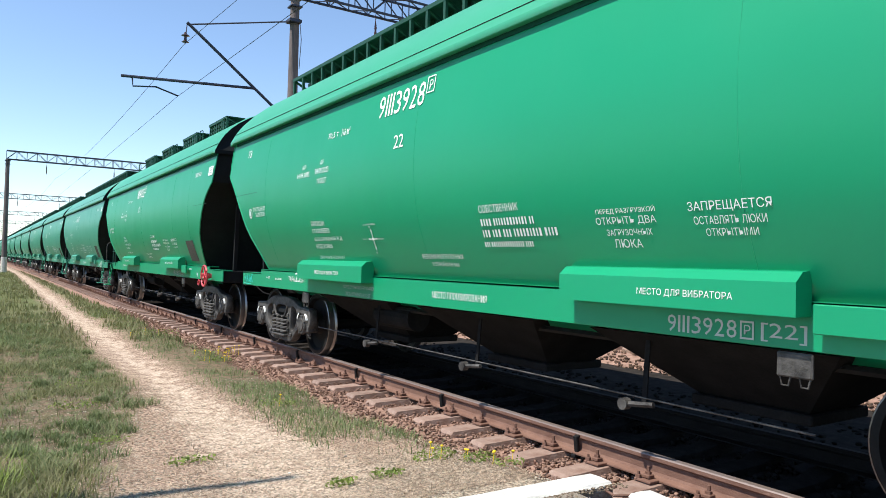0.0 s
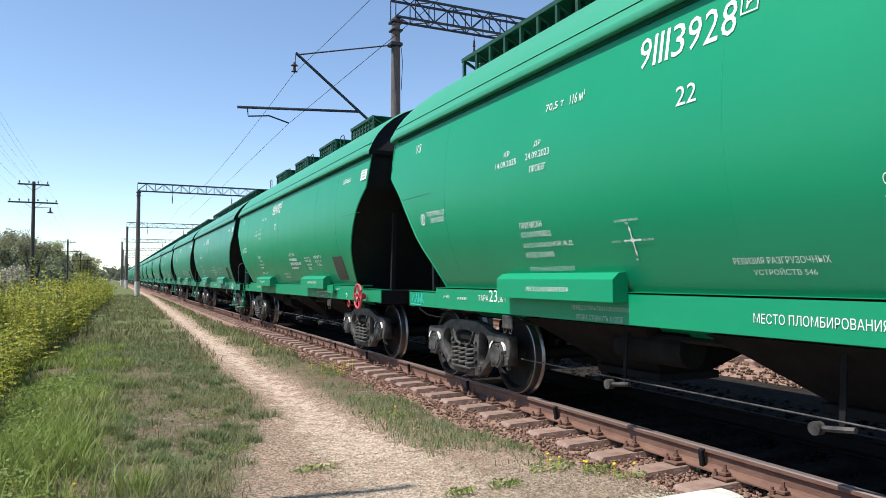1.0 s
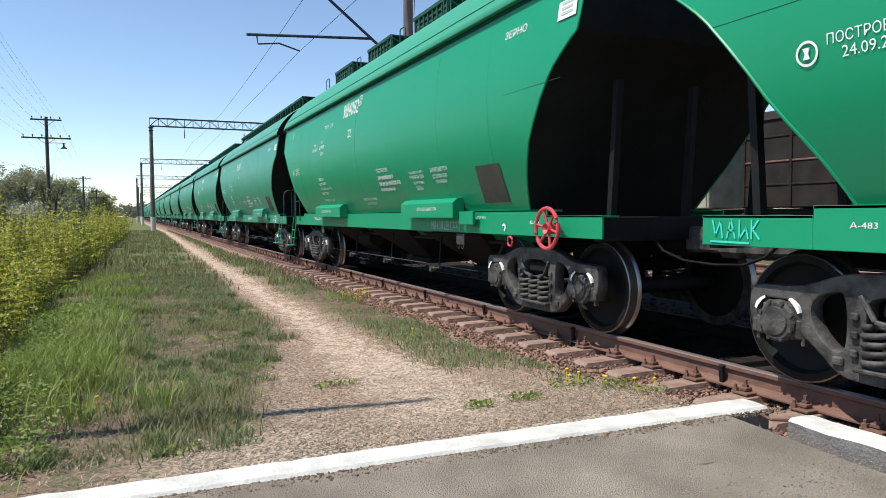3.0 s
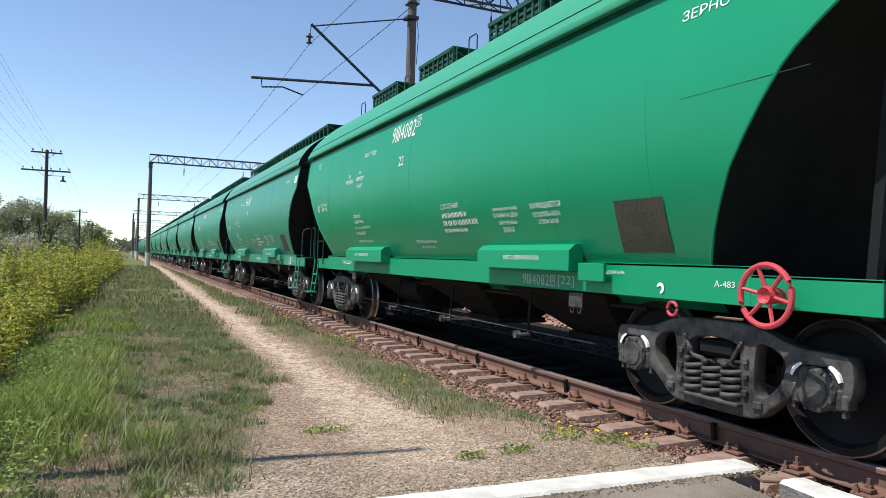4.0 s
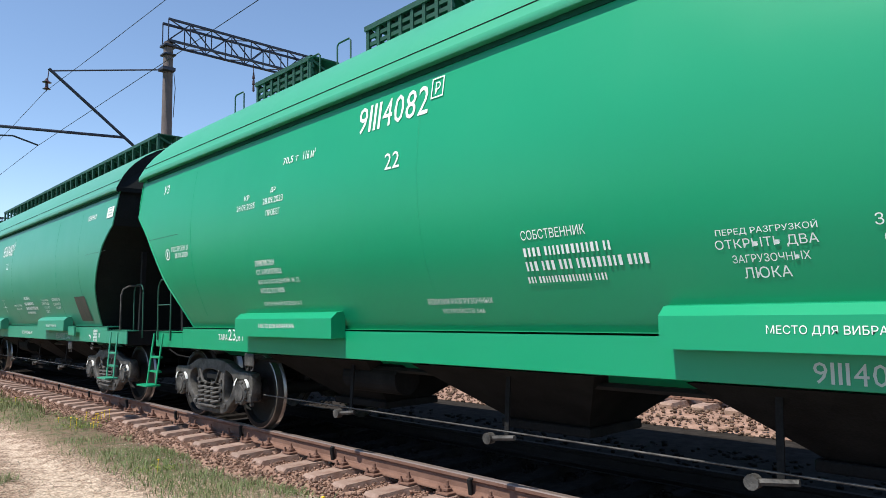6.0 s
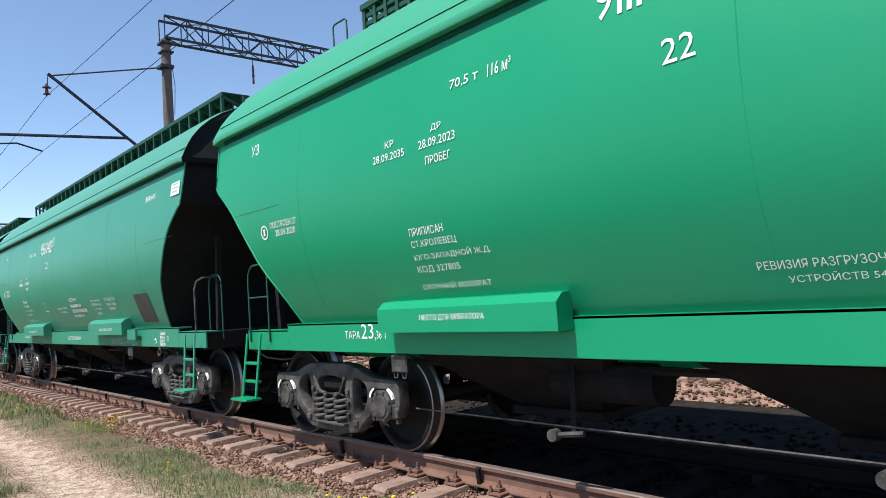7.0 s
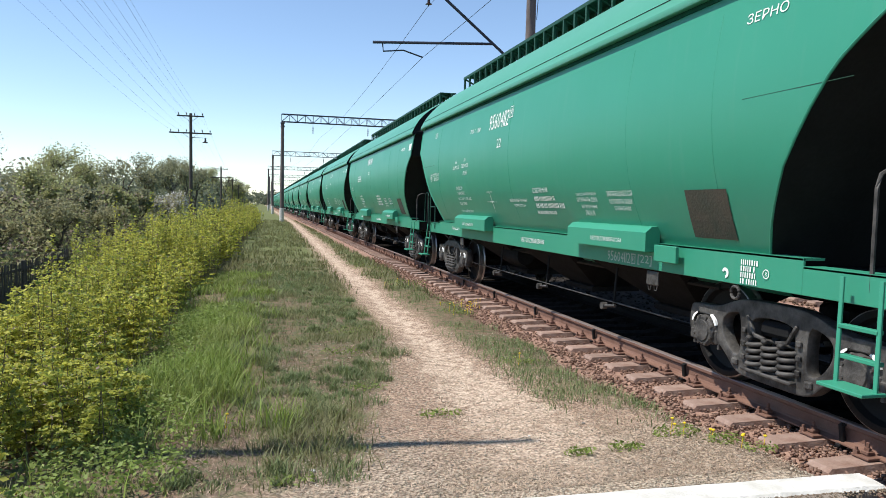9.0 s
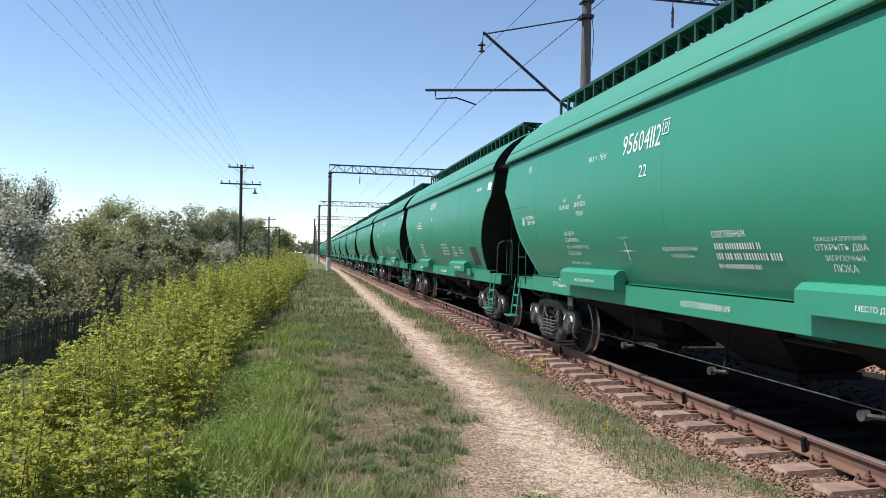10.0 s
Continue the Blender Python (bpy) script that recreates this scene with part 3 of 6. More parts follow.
def walkway(paint_m, root, full=True):
    way = empty("walkway")
    way.parent = root
    for sx in (-1, 1):
        bm = bmesh.new()
        box(bm, (sx * 0.40, 0, 4.735), (0.44, 12.4, 0.022), bevel=0.004)
        box(bm, (sx * 0.62, 0, 4.715), (0.03, 12.4, 0.055))
        part("walkway_board", bm, GRATING, way)
        bm = bmesh.new()
        for k in range(31):
            y = -6.15 + 0.41 * k
            box(bm, (sx * 0.61, y, 4.56), (0.04, 0.05, 0.30))
            beam(bm, (sx * 0.61, y, 4.70), (sx * 0.25, y, 4.52), 0.04, 0.03)
            box(bm, (sx * 0.3, y, 4.62), (0.03, 0.22, 0.20))
            if full and sx < 0:
                part("walkway_bracket", bm, GRATING, way)
                bm = bmesh.new()
        if full and sx < 0:
            bm.free()
        else:
            tagged(part("walkway_bracket", bm, GRATING, way), kind="stuff")


def hatch_platform(paint_m, root, y, l):
    plat = empty("roof_platform")
    plat.parent = root
    for sx in (-1, 1):
        bm = bmesh.new()
        box(bm, (sx * 0.42, y, 4.735), (0.44, l, 0.022), bevel=0.004)
        box(bm, (sx * 0.63, y, 4.71), (0.03, l, 0.06))
        part("platform_board", bm, GRATING, plat)
        bm = bmesh.new()
        n = max(3, round(l / 0.2))
        for z in (4.52, 4.61):
            rail = bmesh.new()
            box(rail, (sx * 0.60, y, z), (0.03, l, 0.045))
            part("platform_rail", rail, GRATING, plat)
        for k in range(n + 1):
            yy = y - l / 2 + 0.04 + (l - 0.08) * k / n
            box(bm, (sx * 0.61, yy, 4.56), (0.04, 0.05, 0.30))
            beam(bm, (sx * 0.61, yy, 4.70), (sx * 0.25, yy, 4.52), 0.04, 0.03)
            part("platform_bracket", bm, GRATING, plat)
            bm = bmesh.new()
        bm.free()
        for e in (-1, 1):
            bm = bmesh.new()
            yy = y + e * (l / 2 + 0.12)
            zz = roof_z(0.75)
            tube(bm, [(sx * 0.75, yy, zz - 0.02), (sx * 0.75, yy, zz + 0.22), (sx * 0.75, yy + e * 0.03, zz + 0.25), (sx * 0.75, yy + e * 0.24, zz + 0.25), (sx * 0.75, yy + e * 0.27, zz + 0.22), (sx * 0.75, yy + e * 0.27, zz - 0.02)], 0.011)
            part("roof_handrail", bm, DARKGREEN, plat)
    bm = bmesh.new()
    lathe(bm, [(4.48, 0.30), (4.60, 0.30), (4.63, 0.27), (4.645, 0.0)], "z", 20, (0, y, 0))
    part("hatch_cover", bm, paint_m, plat)


def vibrator_box(paint_m, root, sx, y, l, name="vibrator_cover"):
    """A folded sheet cover with a sloped top, open below."""
    bm = bmesh.new()
    outer = [(1.26, 1.475), (1.36, 1.465), (1.43, 1.405), (1.43, 1.205)]
    inner = [(1.42, 1.205), (1.42, 1.40), (1.355, 1.455), (1.26, 1.465)]
    prof = outer + inner
    sheet(bm, [[(sx * u, y - l / 2, z) for u, z in prof], [(sx * u, y + l / 2, z) for u, z in prof]])
    for e in (-1, 1):
        pts = [(sx * 1.26, y + e * l / 2, 1.205)] + [(sx * u, y + e * l / 2, z) for u, z in outer]
        bm.faces.new([bm.verts.new(p) for p in pts])
    bmesh.ops.remove_doubles(bm, verts=bm.verts, dist=0.0005)
    return part(name, bm, paint_m, root)


def letters(text, root, y, z, tall, wide_to, material=None, where="hull", name="lettering", label=""):
    """Stencilled writing: its lower left corner at y (towards the far end) and z, laid on the side's curve."""
    cu = bpy.data.curves.new("writing", "FONT")
    cu.body, cu.resolution_u = text, 2
    ob = bpy.data.objects.new("writing", cu)
    scene.collection.objects.link(ob)
    me = ob.to_mesh()
    co = np.empty(len(me.vertices) * 3, np.float32)
    me.vertices.foreach_get("co", co)
    co = co.reshape(-1, 3)
    polys = [tuple(p.vertices) for p in me.polygons]
    ob.to_mesh_clear()
    bpy.data.objects.remove(ob)
    bpy.data.curves.remove(cu)
    if not len(co):
        return None
    lo, hi = co.min(0), co.max(0)
    sx = wide_to / max(1e-6, hi[0] - lo[0])
    sz = tall / max(1e-6, hi[1] - lo[1])
    pts = []
    for x, q, _ in co:
        h = z + (q - lo[1]) * sz
        yy = y - (x - lo[0]) * sx
        u = {"hull": wide(h) + 0.006, "sill": SILL + 0.004, "cover": 1.433}[where]
        pts.append((-u, yy - MID, h))
    out = bpy.data.meshes.new(name)
    out.from_pydata(pts, [], polys)
    out.materials.append(material or WHITE)
    o = new(name, out)
    o.parent = root
    return tagged(o, label)


def digits(number, root, y, z, tall, wide_to, material=None, where="hull"):
    """A stencilled number, figure by figure, with narrow ones."""
    share = [0.42 if c == "1" else 1.0 for c in number]
    unit = wide_to / sum(share)
    for c, s in zip(number, share):
        letters(c, root, y, z, tall, unit * s * (0.5 if c == "1" else 0.82), material, where, "figure")
        y -= unit * s


def bars(root, y, z, tall, wide_to, rows=1, material=None, where="hull", name="lettering", seed=1):
    """Small writing as short bars."""
    rng = random.Random(seed)
    bm = bmesh.new()
    pitch = tall / rows
    for r in range(rows):
        x, end = y, y - wide_to * (1 if rows == 1 else rng.uniform(0.75, 1))
        z0 = z + tall - (r + 1) * pitch
        while x > end + 0.02:
            l = min(pitch * rng.choice((0.24, 0.3, 0.36)), x - end)
            z1 = z0 + pitch * (0.58 if rows > 1 else 0.92)
            pts = []
            for yy, h in ((x, z0), (x - l, z0), (x - l, z1), (x, z1)):
                u = {"hull": wide(h) + 0.009, "sill": SILL + 0.007, "cover": 1.434}[where]
                pts.append(bm.verts.new((-u, yy - MID, h)))
            bm.faces.new(pts)
            x -= l + (0.6 if rng.random() < 0.1 else 0.28) * pitch
    return tagged(part(name, bm, material or WHITE, root), kind="stuff")


def build_meshes():
    """Shared parts of the bogies and wheelsets."""
    kit = {}
    # side frame: one casting with a spring opening and two rounded windows
    def rounded(pts, times=3):
        for _ in range(times):
            pts = [q for p, n in zip(pts, pts[1:] + pts[:1]) for q in ((p[0] * 0.75 + n[0] * 0.25, p[1] * 0.75 + n[1] * 0.25), (p[0] * 0.25 + n[0] * 0.75, p[1] * 0.25 + n[1] * 0.75))]
        return pts

    half = [(0.0, 0.85), (0.30, 0.85), (0.48, 0.82), (0.74, 0.72), (1.08, 0.715), (1.17, 0.70), (1.175, 0.45), (1.10, 0.42), (1.09, 0.60), (1.06, 0.645),
            (0.80, 0.645), (0.765, 0.60), (0.755, 0.42), (0.69, 0.38), (0.58, 0.30), (0.46, 0.19), (0.34, 0.165), (0.0, 0.165)]
    outer = rounded(half + [(-y, z) for y, z in reversed(half[1:-1])], 2)
    holes = [rounded([(-0.27, 0.74), (0.27, 0.74), (0.285, 0.55), (0.285, 0.265), (-0.285, 0.265), (-0.285, 0.55)], 2)]
    for s in (-1, 1):
        holes.append(rounded([(s * 0.40, 0.735), (s * 0.52, 0.735), (s * 0.68, 0.66), (s * 0.68, 0.50), (s * 0.55, 0.34), (s * 0.43, 0.31), (s * 0.385, 0.40)], 3))
    cu = bpy.data.curves.new("casting", "CURVE")
    cu.dimensions, cu.fill_mode, cu.extrude, cu.bevel_depth, cu.bevel_resolution = "2D", "BOTH", 0.05, 0.014, 1
    for ring in [outer] + holes:
        sp = cu.splines.new("POLY")
        sp.points.add(len(ring) - 1)
        for p, (y, z) in zip(sp.points, ring):
            p.co = (y, z, 0, 1)
        sp.use_cyclic_u = True
    ob = bpy.data.objects.new("casting", cu)
    scene.collection.objects.link(ob)
    bm = bmesh.new()
    bm.from_mesh(ob.to_mesh())
    ob.to_mesh_clear()
    bpy.data.objects.remove(ob)
    bpy.data.curves.remove(cu)
    for v in bm.verts:
        v.co = Vector((v.co.z, v.co.x, v.co.y))
    for s in (-1, 1):
        # friction wedge ribs, spring seat lip and pedestal lugs
        for zz in (0.34, 0.46, 0.58):
            box(bm, (-0.08, s * 0.335, zz), (0.03, 0.05, 0.05), bevel=0.008)
        beam(bm, (-0.075, s * 0.30, 0.72), (-0.075, s * 0.20, 0.56), 0.03, 0.03, 0.006)
        beam(bm, (-0.075, s * 0.20, 0.56), (-0.075, s * 0.07, 0.54), 0.03, 0.03, 0.006)
        box(bm, (-0.07, s * 0.45, 0.27), (0.04, 0.08, 0.06), bevel=0.01)
        box(bm, (-0.02, s * 1.13, 0.42), (0.11, 0.05, 0.10), bevel=0.01)
    box(bm, (-0.05, 0, 0.245), (0.16, 0.62, 0.03), bevel=0.008)
    me = bpy.data.meshes.new("side_frame")
    bmesh.ops.recalc_face_normals(bm, faces=bm.faces)
    bm.to_mesh(me)
    bm.free()
    me.materials.append(STEEL)
    me.shade_smooth()
    me.set_sharp_from_angle(angle=radians(32))
    kit["side_frame"] = me
    # coil spring
    bm = bmesh.new()
    turns, seg = 4.5, 12
    tube(bm, [(0.088 * math.cos(a * math.tau / seg), 0.088 * math.sin(a * math.tau / seg), 0.275 + 0.26 * a / (turns * seg)) for a in range(int(turns * seg) + 1)], 0.022, 6)
    me = bpy.data.meshes.new("spring")
    bmesh.ops.recalc_face_normals(bm, faces=bm.faces)
    bm.to_mesh(me)
    bm.free()
    me.materials.append(STEEL)
    me.shade_smooth()
    kit["spring"] = me
    # axle box with round cover, bolts, adapter
    bm = bmesh.new()
    box(bm, (0.03, 0, 0.485), (0.22, 0.30, 0.27), bevel=0.03)
    lathe(bm, [(-0.06, 0.155), (-0.085, 0.15), (-0.10, 0.13), (-0.10, 0.105), (-0.112, 0.10), (-0.118, 0.0)], "x", 24, (0, 0, 0.475))
    for k in range(8):
        a = k * math.tau / 8 + 0.4
        lathe(bm, [(-0.075, 0.016), (-0.108, 0.016), (-0.108, 0.0)], "x", 6, (0, 0.138 * math.cos(a), 0.475 + 0.138 * math.sin(a)))
    for s in (-1, 1):
        box(bm, (0.0, s * 0.165, 0.43), (0.14, 0.06, 0.14), bevel=0.012)
        box(bm, (-0.03, s * 0.19, 0.40), (0.05, 0.03, 0.17), bevel=0.006)
    me = bpy.data.meshes.new("axle_box")
    bmesh.ops.recalc_face_normals(bm, faces=bm.faces)
    bm.to_mesh(me)
    bm.free()
    me.materials.append(STEEL)
    kit["axle_box"] = me
    # white painted mark over the axle box
    for s in (-1, 1):
        bm = bmesh.new()
        arc = [radians(22 + 4.6 * k) for k in range(9)]
        grid = [[(-0.088, s * r * math.cos(a), 0.475 + r * math.sin(a)) for r in (0.186, 0.216 - 0.010 * abs(k - 3) / 4)] for k, a in enumerate(arc)]
        sheet(bm, grid)
        sheet(bm, [[row[1], (-0.02, row[1][1], row[1][2])] for row in grid])
        bmesh.ops.remove_doubles(bm, verts=bm.verts, dist=0.0005)
        me = bpy.data.meshes.new("painted_mark")
        bm.to_mesh(me)
        bm.free()
        me.materials.append(WHITE)
        kit["mark%d" % s] = me
    # bolster, brake beam, levers
    bm = bmesh.new()
    box(bm, (0, 0, 0.63), (2.12, 0.40, 0.14), bevel=0.04)
    box(bm, (0, 0, 0.76), (0.9, 0.40, 0.16), bevel=0.03)
    lathe(bm, [(0.80, 0.24), (0.93, 0.24), (0.93, 0.0)], "z", 20)
    me = bpy.data.meshes.new("bolster")
    bmesh.ops.recalc_face_normals(bm, faces=bm.faces)
    bm.to_mesh(me)
    bm.free()
    me.materials.append(BLACK)
    kit["bolster"] = me
    bm = bmesh.new()
    for s in (-1, 1):
        tube(bm, [(-0.75, s * 0.36, 0.36), (0.75, s * 0.36, 0.36)], 0.035, 8)
        for e in (-1, 1):
            box(bm, (e * 0.79, s * 0.40, 0.40), (0.08, 0.06, 0.30), bevel=0.015)
        beam(bm, (0.1, s * 0.36, 0.36), (0.1, s * 0.28, 0.85), 0.05, 0.03)
    me = bpy.data.meshes.new("brake_beam")
    bmesh.ops.recalc_face_normals(bm, faces=bm.faces)
    bm.to_mesh(me)
    bm.free()
    me.materials.append(BLACK)
    kit["brake_beam"] = me
    # wheel: flange, tread, dished web, hub (outer side towards -x)
    bm = bmesh.new()
    prof = [(-0.075, 0.0), (-0.075, 0.11), (-0.05, 0.135), (0.0, 0.16), (0.02, 0.30), (-0.01, 0.385), (-0.055, 0.405), (-0.067, 0.41),
            (-0.067, 0.462), (-0.06, 0.4735), (0.025, 0.48), (0.04, 0.50), (0.055, 0.506), (0.066, 0.495), (0.066, 0.40), (0.03, 0.38), (0.045, 0.30), (0.03, 0.14), (0.075, 0.12), (0.075, 0.0)]
    lathe(bm, prof, "x", 40, mi=[0, 0, 0, 0, 0, 0, 0, 0, 1, 1, 1, 1, 2, 2, 0, 0, 0, 0, 0])
    me = bpy.data.meshes.new("wheel")
    bmesh.ops.recalc_face_normals(bm, faces=bm.faces)
    bm.to_mesh(me)
    bm.free()
    for mt in (BLACK, RIM, STEEL):
        me.materials.append(mt)
    me.shade_smooth()
    me.set_sharp_from_angle(angle=radians(35))
    kit["wheel"] = me
    bm = bmesh.new()
    lathe(bm, [(-1.1, 0.0), (-1.1, 0.065), (-0.85, 0.07), (-0.6, 0.085), (0.6, 0.085), (0.85, 0.07), (1.1, 0.065), (1.1, 0.0)], "x", 16)
    me = bpy.data.meshes.new("axle")
    bmesh.ops.recalc_face_normals(bm, faces=bm.faces)
    bm.to_mesh(me)
    bm.free()
    me.materials.append(BLACK)
    me.shade_smooth()
    kit["axle"] = me
    return kit


KIT = build_meshes()
MIRROR = Matrix.Rotation(math.pi, 4, "Z")


def shared(name, key, parent, m=None, label=""):
    ob = new(name, KIT[key])
    ob.parent = parent
    ob.matrix_local = m or Matrix.Identity(4)
    return tagged(ob, label)


AXLES = [s * 5.23 + e * 0.925 for s in (-1, 1) for e in (-1, 1)]


def running_gear(root):
    for s in (-1, 1):
        bogie = empty("bogie", (0, s * 5.23, 0))
        bogie.parent = root
        shared("bolster", "bolster", bogie)
        shared("brake_beam", "brake_beam", bogie)
        for sx in (-1, 1):
            side = Matrix.Translation((sx * 1.02, 0, 0)) @ (Matrix.Identity(4) if sx < 0 else MIRROR)
            shared("side_frame", "side_frame", bogie, side)
            for dy in (-0.195, 0.0, 0.195):
                shared("spring", "spring", bogie, Matrix.Translation((sx * 1.055, dy, 0)))
            for dy in (-0.925, 0.925):
                at = Matrix.Translation((sx * 1.02, dy, 0)) @ (Matrix.Identity(4) if sx < 0 else MIRROR)
                shared("axle_box", "axle_box", bogie, at)
                if sx < 0:
                    shared("painted_mark", "mark-1", bogie, at, "white painted mark")
                    shared("painted_mark", "mark1", bogie, at, "white painted mark")
    sets = []
    for y in AXLES:
        ws = empty("wheelset", (0, y, 0.4785))
        ws.parent = root
        shared("axle", "axle", ws)
        shared("wheel", "wheel", ws, Matrix.Translation((-0.79, 0, 0)))
        shared("wheel", "wheel", ws, Matrix.Translation((0.79, 0, 0)) @ MIRROR)
        sets.append(ws)
    return sets


def underframe(paint_m, root, far_cover=8.50):
    for sx in (-1, 1):
        bm = bmesh.new()
        # main length and the lower ends, flanged plate
        box(bm, (sx * (SILL - 0.012), 0, 1.15), (0.024, 11.5, 0.29), bevel=0.004)
        box(bm, (sx * (SILL - 0.10), 0, 1.285), (0.2, 11.5, 0.02))
        for e in (-1, 1):
            box(bm, (sx * (SILL - 0.012), e * 6.235, 1.118), (0.024, 0.97, 0.226), bevel=0.004)
            box(bm, (sx * (SILL - 0.10), e * 6.235, 1.222), (0.2, 0.97, 0.018))
        part("side_sill", bm, paint_m, root)
        for y, l in ((2.95 - MID, 1.94), (far_cover - MID, 2.04)) if sx < 0 else ((3.0, 1.96), (-3.0, 2.0)):
            vibrator_box(paint_m, root, sx, y, l)
    bm = bmesh.new()
    box(bm, (-1.345, 1.72 - MID, 1.20), (0.04, 0.40, 0.17), bevel=0.006)
    part("plate_box", bm, paint_m, root)
    for e in (-1, 1):
        bm = bmesh.new()
        box(bm, (0, e * 6.62, 1.10), (2.5, 0.10, 0.24), bevel=0.01)
        box(bm, (0, e * 6.1, 1.195), (2.42, 1.1, 0.03))
        part("end_platform", bm, BLACK, root)
        # end struts and the dark end wall ribs
        for u in (-0.95, 0.0, 0.95):
            bm = bmesh.new()
            beam(bm, (u, e * 6.45, 1.2), (u, e * 6.55, 2.55), 0.07, 0.07)
            part("end_post", bm, BLACK, root)
        bm = bmesh.new()
        box(bm, (0, e * 6.85, 0.99), (0.30, 0.5, 0.26), bevel=0.03)
        box(bm, (-0.06, e * 7.2, 0.99), (0.24, 0.34, 0.34), bevel=0.06)
        part("coupler", bm, STEEL, root)
        bm = bmesh.new()
        tube(bm, [(-0.55, e * 6.6, 1.0), (-0.55, e * 6.75, 0.88), (-0.52, e * 7.0, 0.80), (-0.5, e * 7.36, 0.78)], 0.014, 6)
        part("brake_hose", bm, MATT_BLACK, root)
    # centre beam, discharge hoppers, brake rigging
    bm = bmesh.new()
    box(bm, (0, 0, 0.97), (0.42, 13.0, 0.30), bevel=0.01)
    box(bm, (0, 0, 1.12), (2.3, 11.2, 0.03))
    part("centre_sill", bm, MATT_BLACK, root)
    for y in (-2.75, 0.0, 2.75):
        bm = bmesh.new()
        lo, hi = [(-0.34, -0.45, 0.46), (0.34, -0.45, 0.46), (0.34, 0.45, 0.46), (-0.34, 0.45, 0.46)], [(-1.05, -1.02, 0.97), (1.05, -1.02, 0.97), (1.05, 1.02, 0.97), (-1.05, 1.02, 0.97)]
        a = [bm.verts.new((p[0], p[1] + y, p[2])) for p in lo]
        c = [bm.verts.new((p[0], p[1] + y, p[2])) for p in hi]
        for k in range(4):
            bm.faces.new((a[k], a[(k + 1) % 4], c[(k + 1) % 4], c[k]))
        bm.faces.new(a)
        part("discharge_hopper", bm, MATT_BLACK, root)
        bm = bmesh.new()
        box(bm, (0, y, 0.42), (0.8, 1.0, 0.08), bevel=0.01)
        part("discharge_gate", bm, MATT_BLACK, root)
    bm = bmesh.new()
    tube(bm, [(-1.0, -3.6, 0.47), (-1.0, 3.9, 0.47)], 0.008, 6)
    part("brake_rod", bm, STEEL, root, "thin pale steel rod")
    for y in (3.55 - MID, 5.72 - MID, 7.9 - MID):
        bm = bmesh.new()
        lathe(bm, [(-0.035, 0.02), (-0.035, 0.046), (0.03, 0.046), (0.03, 0.02)], "x", 16, (-1.06, y, 0.41))
        tube(bm, [(-1.06, y, 0.41), (-1.04, y - 0.26, 0.44)], 0.022, 6)
        part("rod_joint", bm, STEEL, root)
        bm = bmesh.new()
        beam(bm, (-1.0, y - 0.14, 0.42), (-0.96, y - 0.14, 0.95), 0.045, 0.015)
        part("rod_hanger", bm, MATT_BLACK, root)
    bm = bmesh.new()
    tube(bm, [(-0.85, -4.2, 0.88), (-0.85, 4.2, 0.88)], 0.03, 6)
    part("air_pipe", bm, BLACK, root)
    bm = bmesh.new()
    lathe(bm, [(-0.45, 0.0), (-0.45, 0.16), (0.45, 0.16), (0.45, 0.0)], "y", 18, (-0.75, 1.9, 0.78))
    part("air_reservoir", bm, MATT_BLACK, root)
    for y in (2.07 - MID, 9.45 - MID):
        bm = bmesh.new()
        box(bm, (-1.27, y, 0.915), (0.03, 0.22, 0.15), bevel=0.01)
        for k in (-0.06, 0.06):
            tube(bm, [(-1.27, y + k - 0.035, 0.85), (-1.27, y + k - 0.02, 0.79), (-1.27, y + k + 0.02, 0.79), (-1.27, y + k + 0.035, 0.85)], 0.007, 5)
        part("rope_hook", bm, STEEL, root)


def ladder(root, material, y, wide_y, far=1):
    step = empty("ladder")
    step.parent = root
    for e in (-0.5, 0.5):
        bm = bmesh.new()
        beam(bm, (-1.35, y + e * wide_y, 1.2), (-1.42, y + e * wide_y + far, 0.46), 0.034, 0.02, 0.004)
        part("ladder_rail", bm, material, step)
    for f, z in ((0.42, 0.86), (0.72, 0.65)):
        bm = bmesh.new()
        beam(bm, (-1.37, y - wide_y / 2 + far * f, z), (-1.37, y + wide_y / 2 + far * f, z), 0.03, 0.06, 0.004)
        part("rung", bm, material, step)
    bm = bmesh.new()
    box(bm, (-1.46, y + far, 0.46), (0.20, wide_y + 0.06, 0.025), bevel=0.004)
    part("tread", bm, material, step)


def hand_loop(root, material, y0, y1, top, cross=False, u=1.28):
    bm = bmesh.new()
    r = min(0.16, abs(y1 - y0) * 0.45)
    s = 1 if y1 > y0 else -1
    pts = [(-u, y0, 1.1), (-u, y0, top - r)] + [(-u, y0 + s * r * (1 - math.cos(a)), top - r + r * math.sin(a)) for a in (0.4, 0.8, 1.2, 1.57)]
    pts += [(-u, y1 - s * r * (1 - math.cos(a)), top - r + r * math.sin(a)) for a in (1.57, 1.2, 0.8, 0.4)] + [(-u, y1, top - r), (-u, y1, 1.1)]
    tube(bm, pts, 0.012, 6)
    if cross:
        tube(bm, [(-u, y0, 1.62), (-u, y1, 1.62)], 0.009, 5)
    part("hand_rail", bm, material, root)


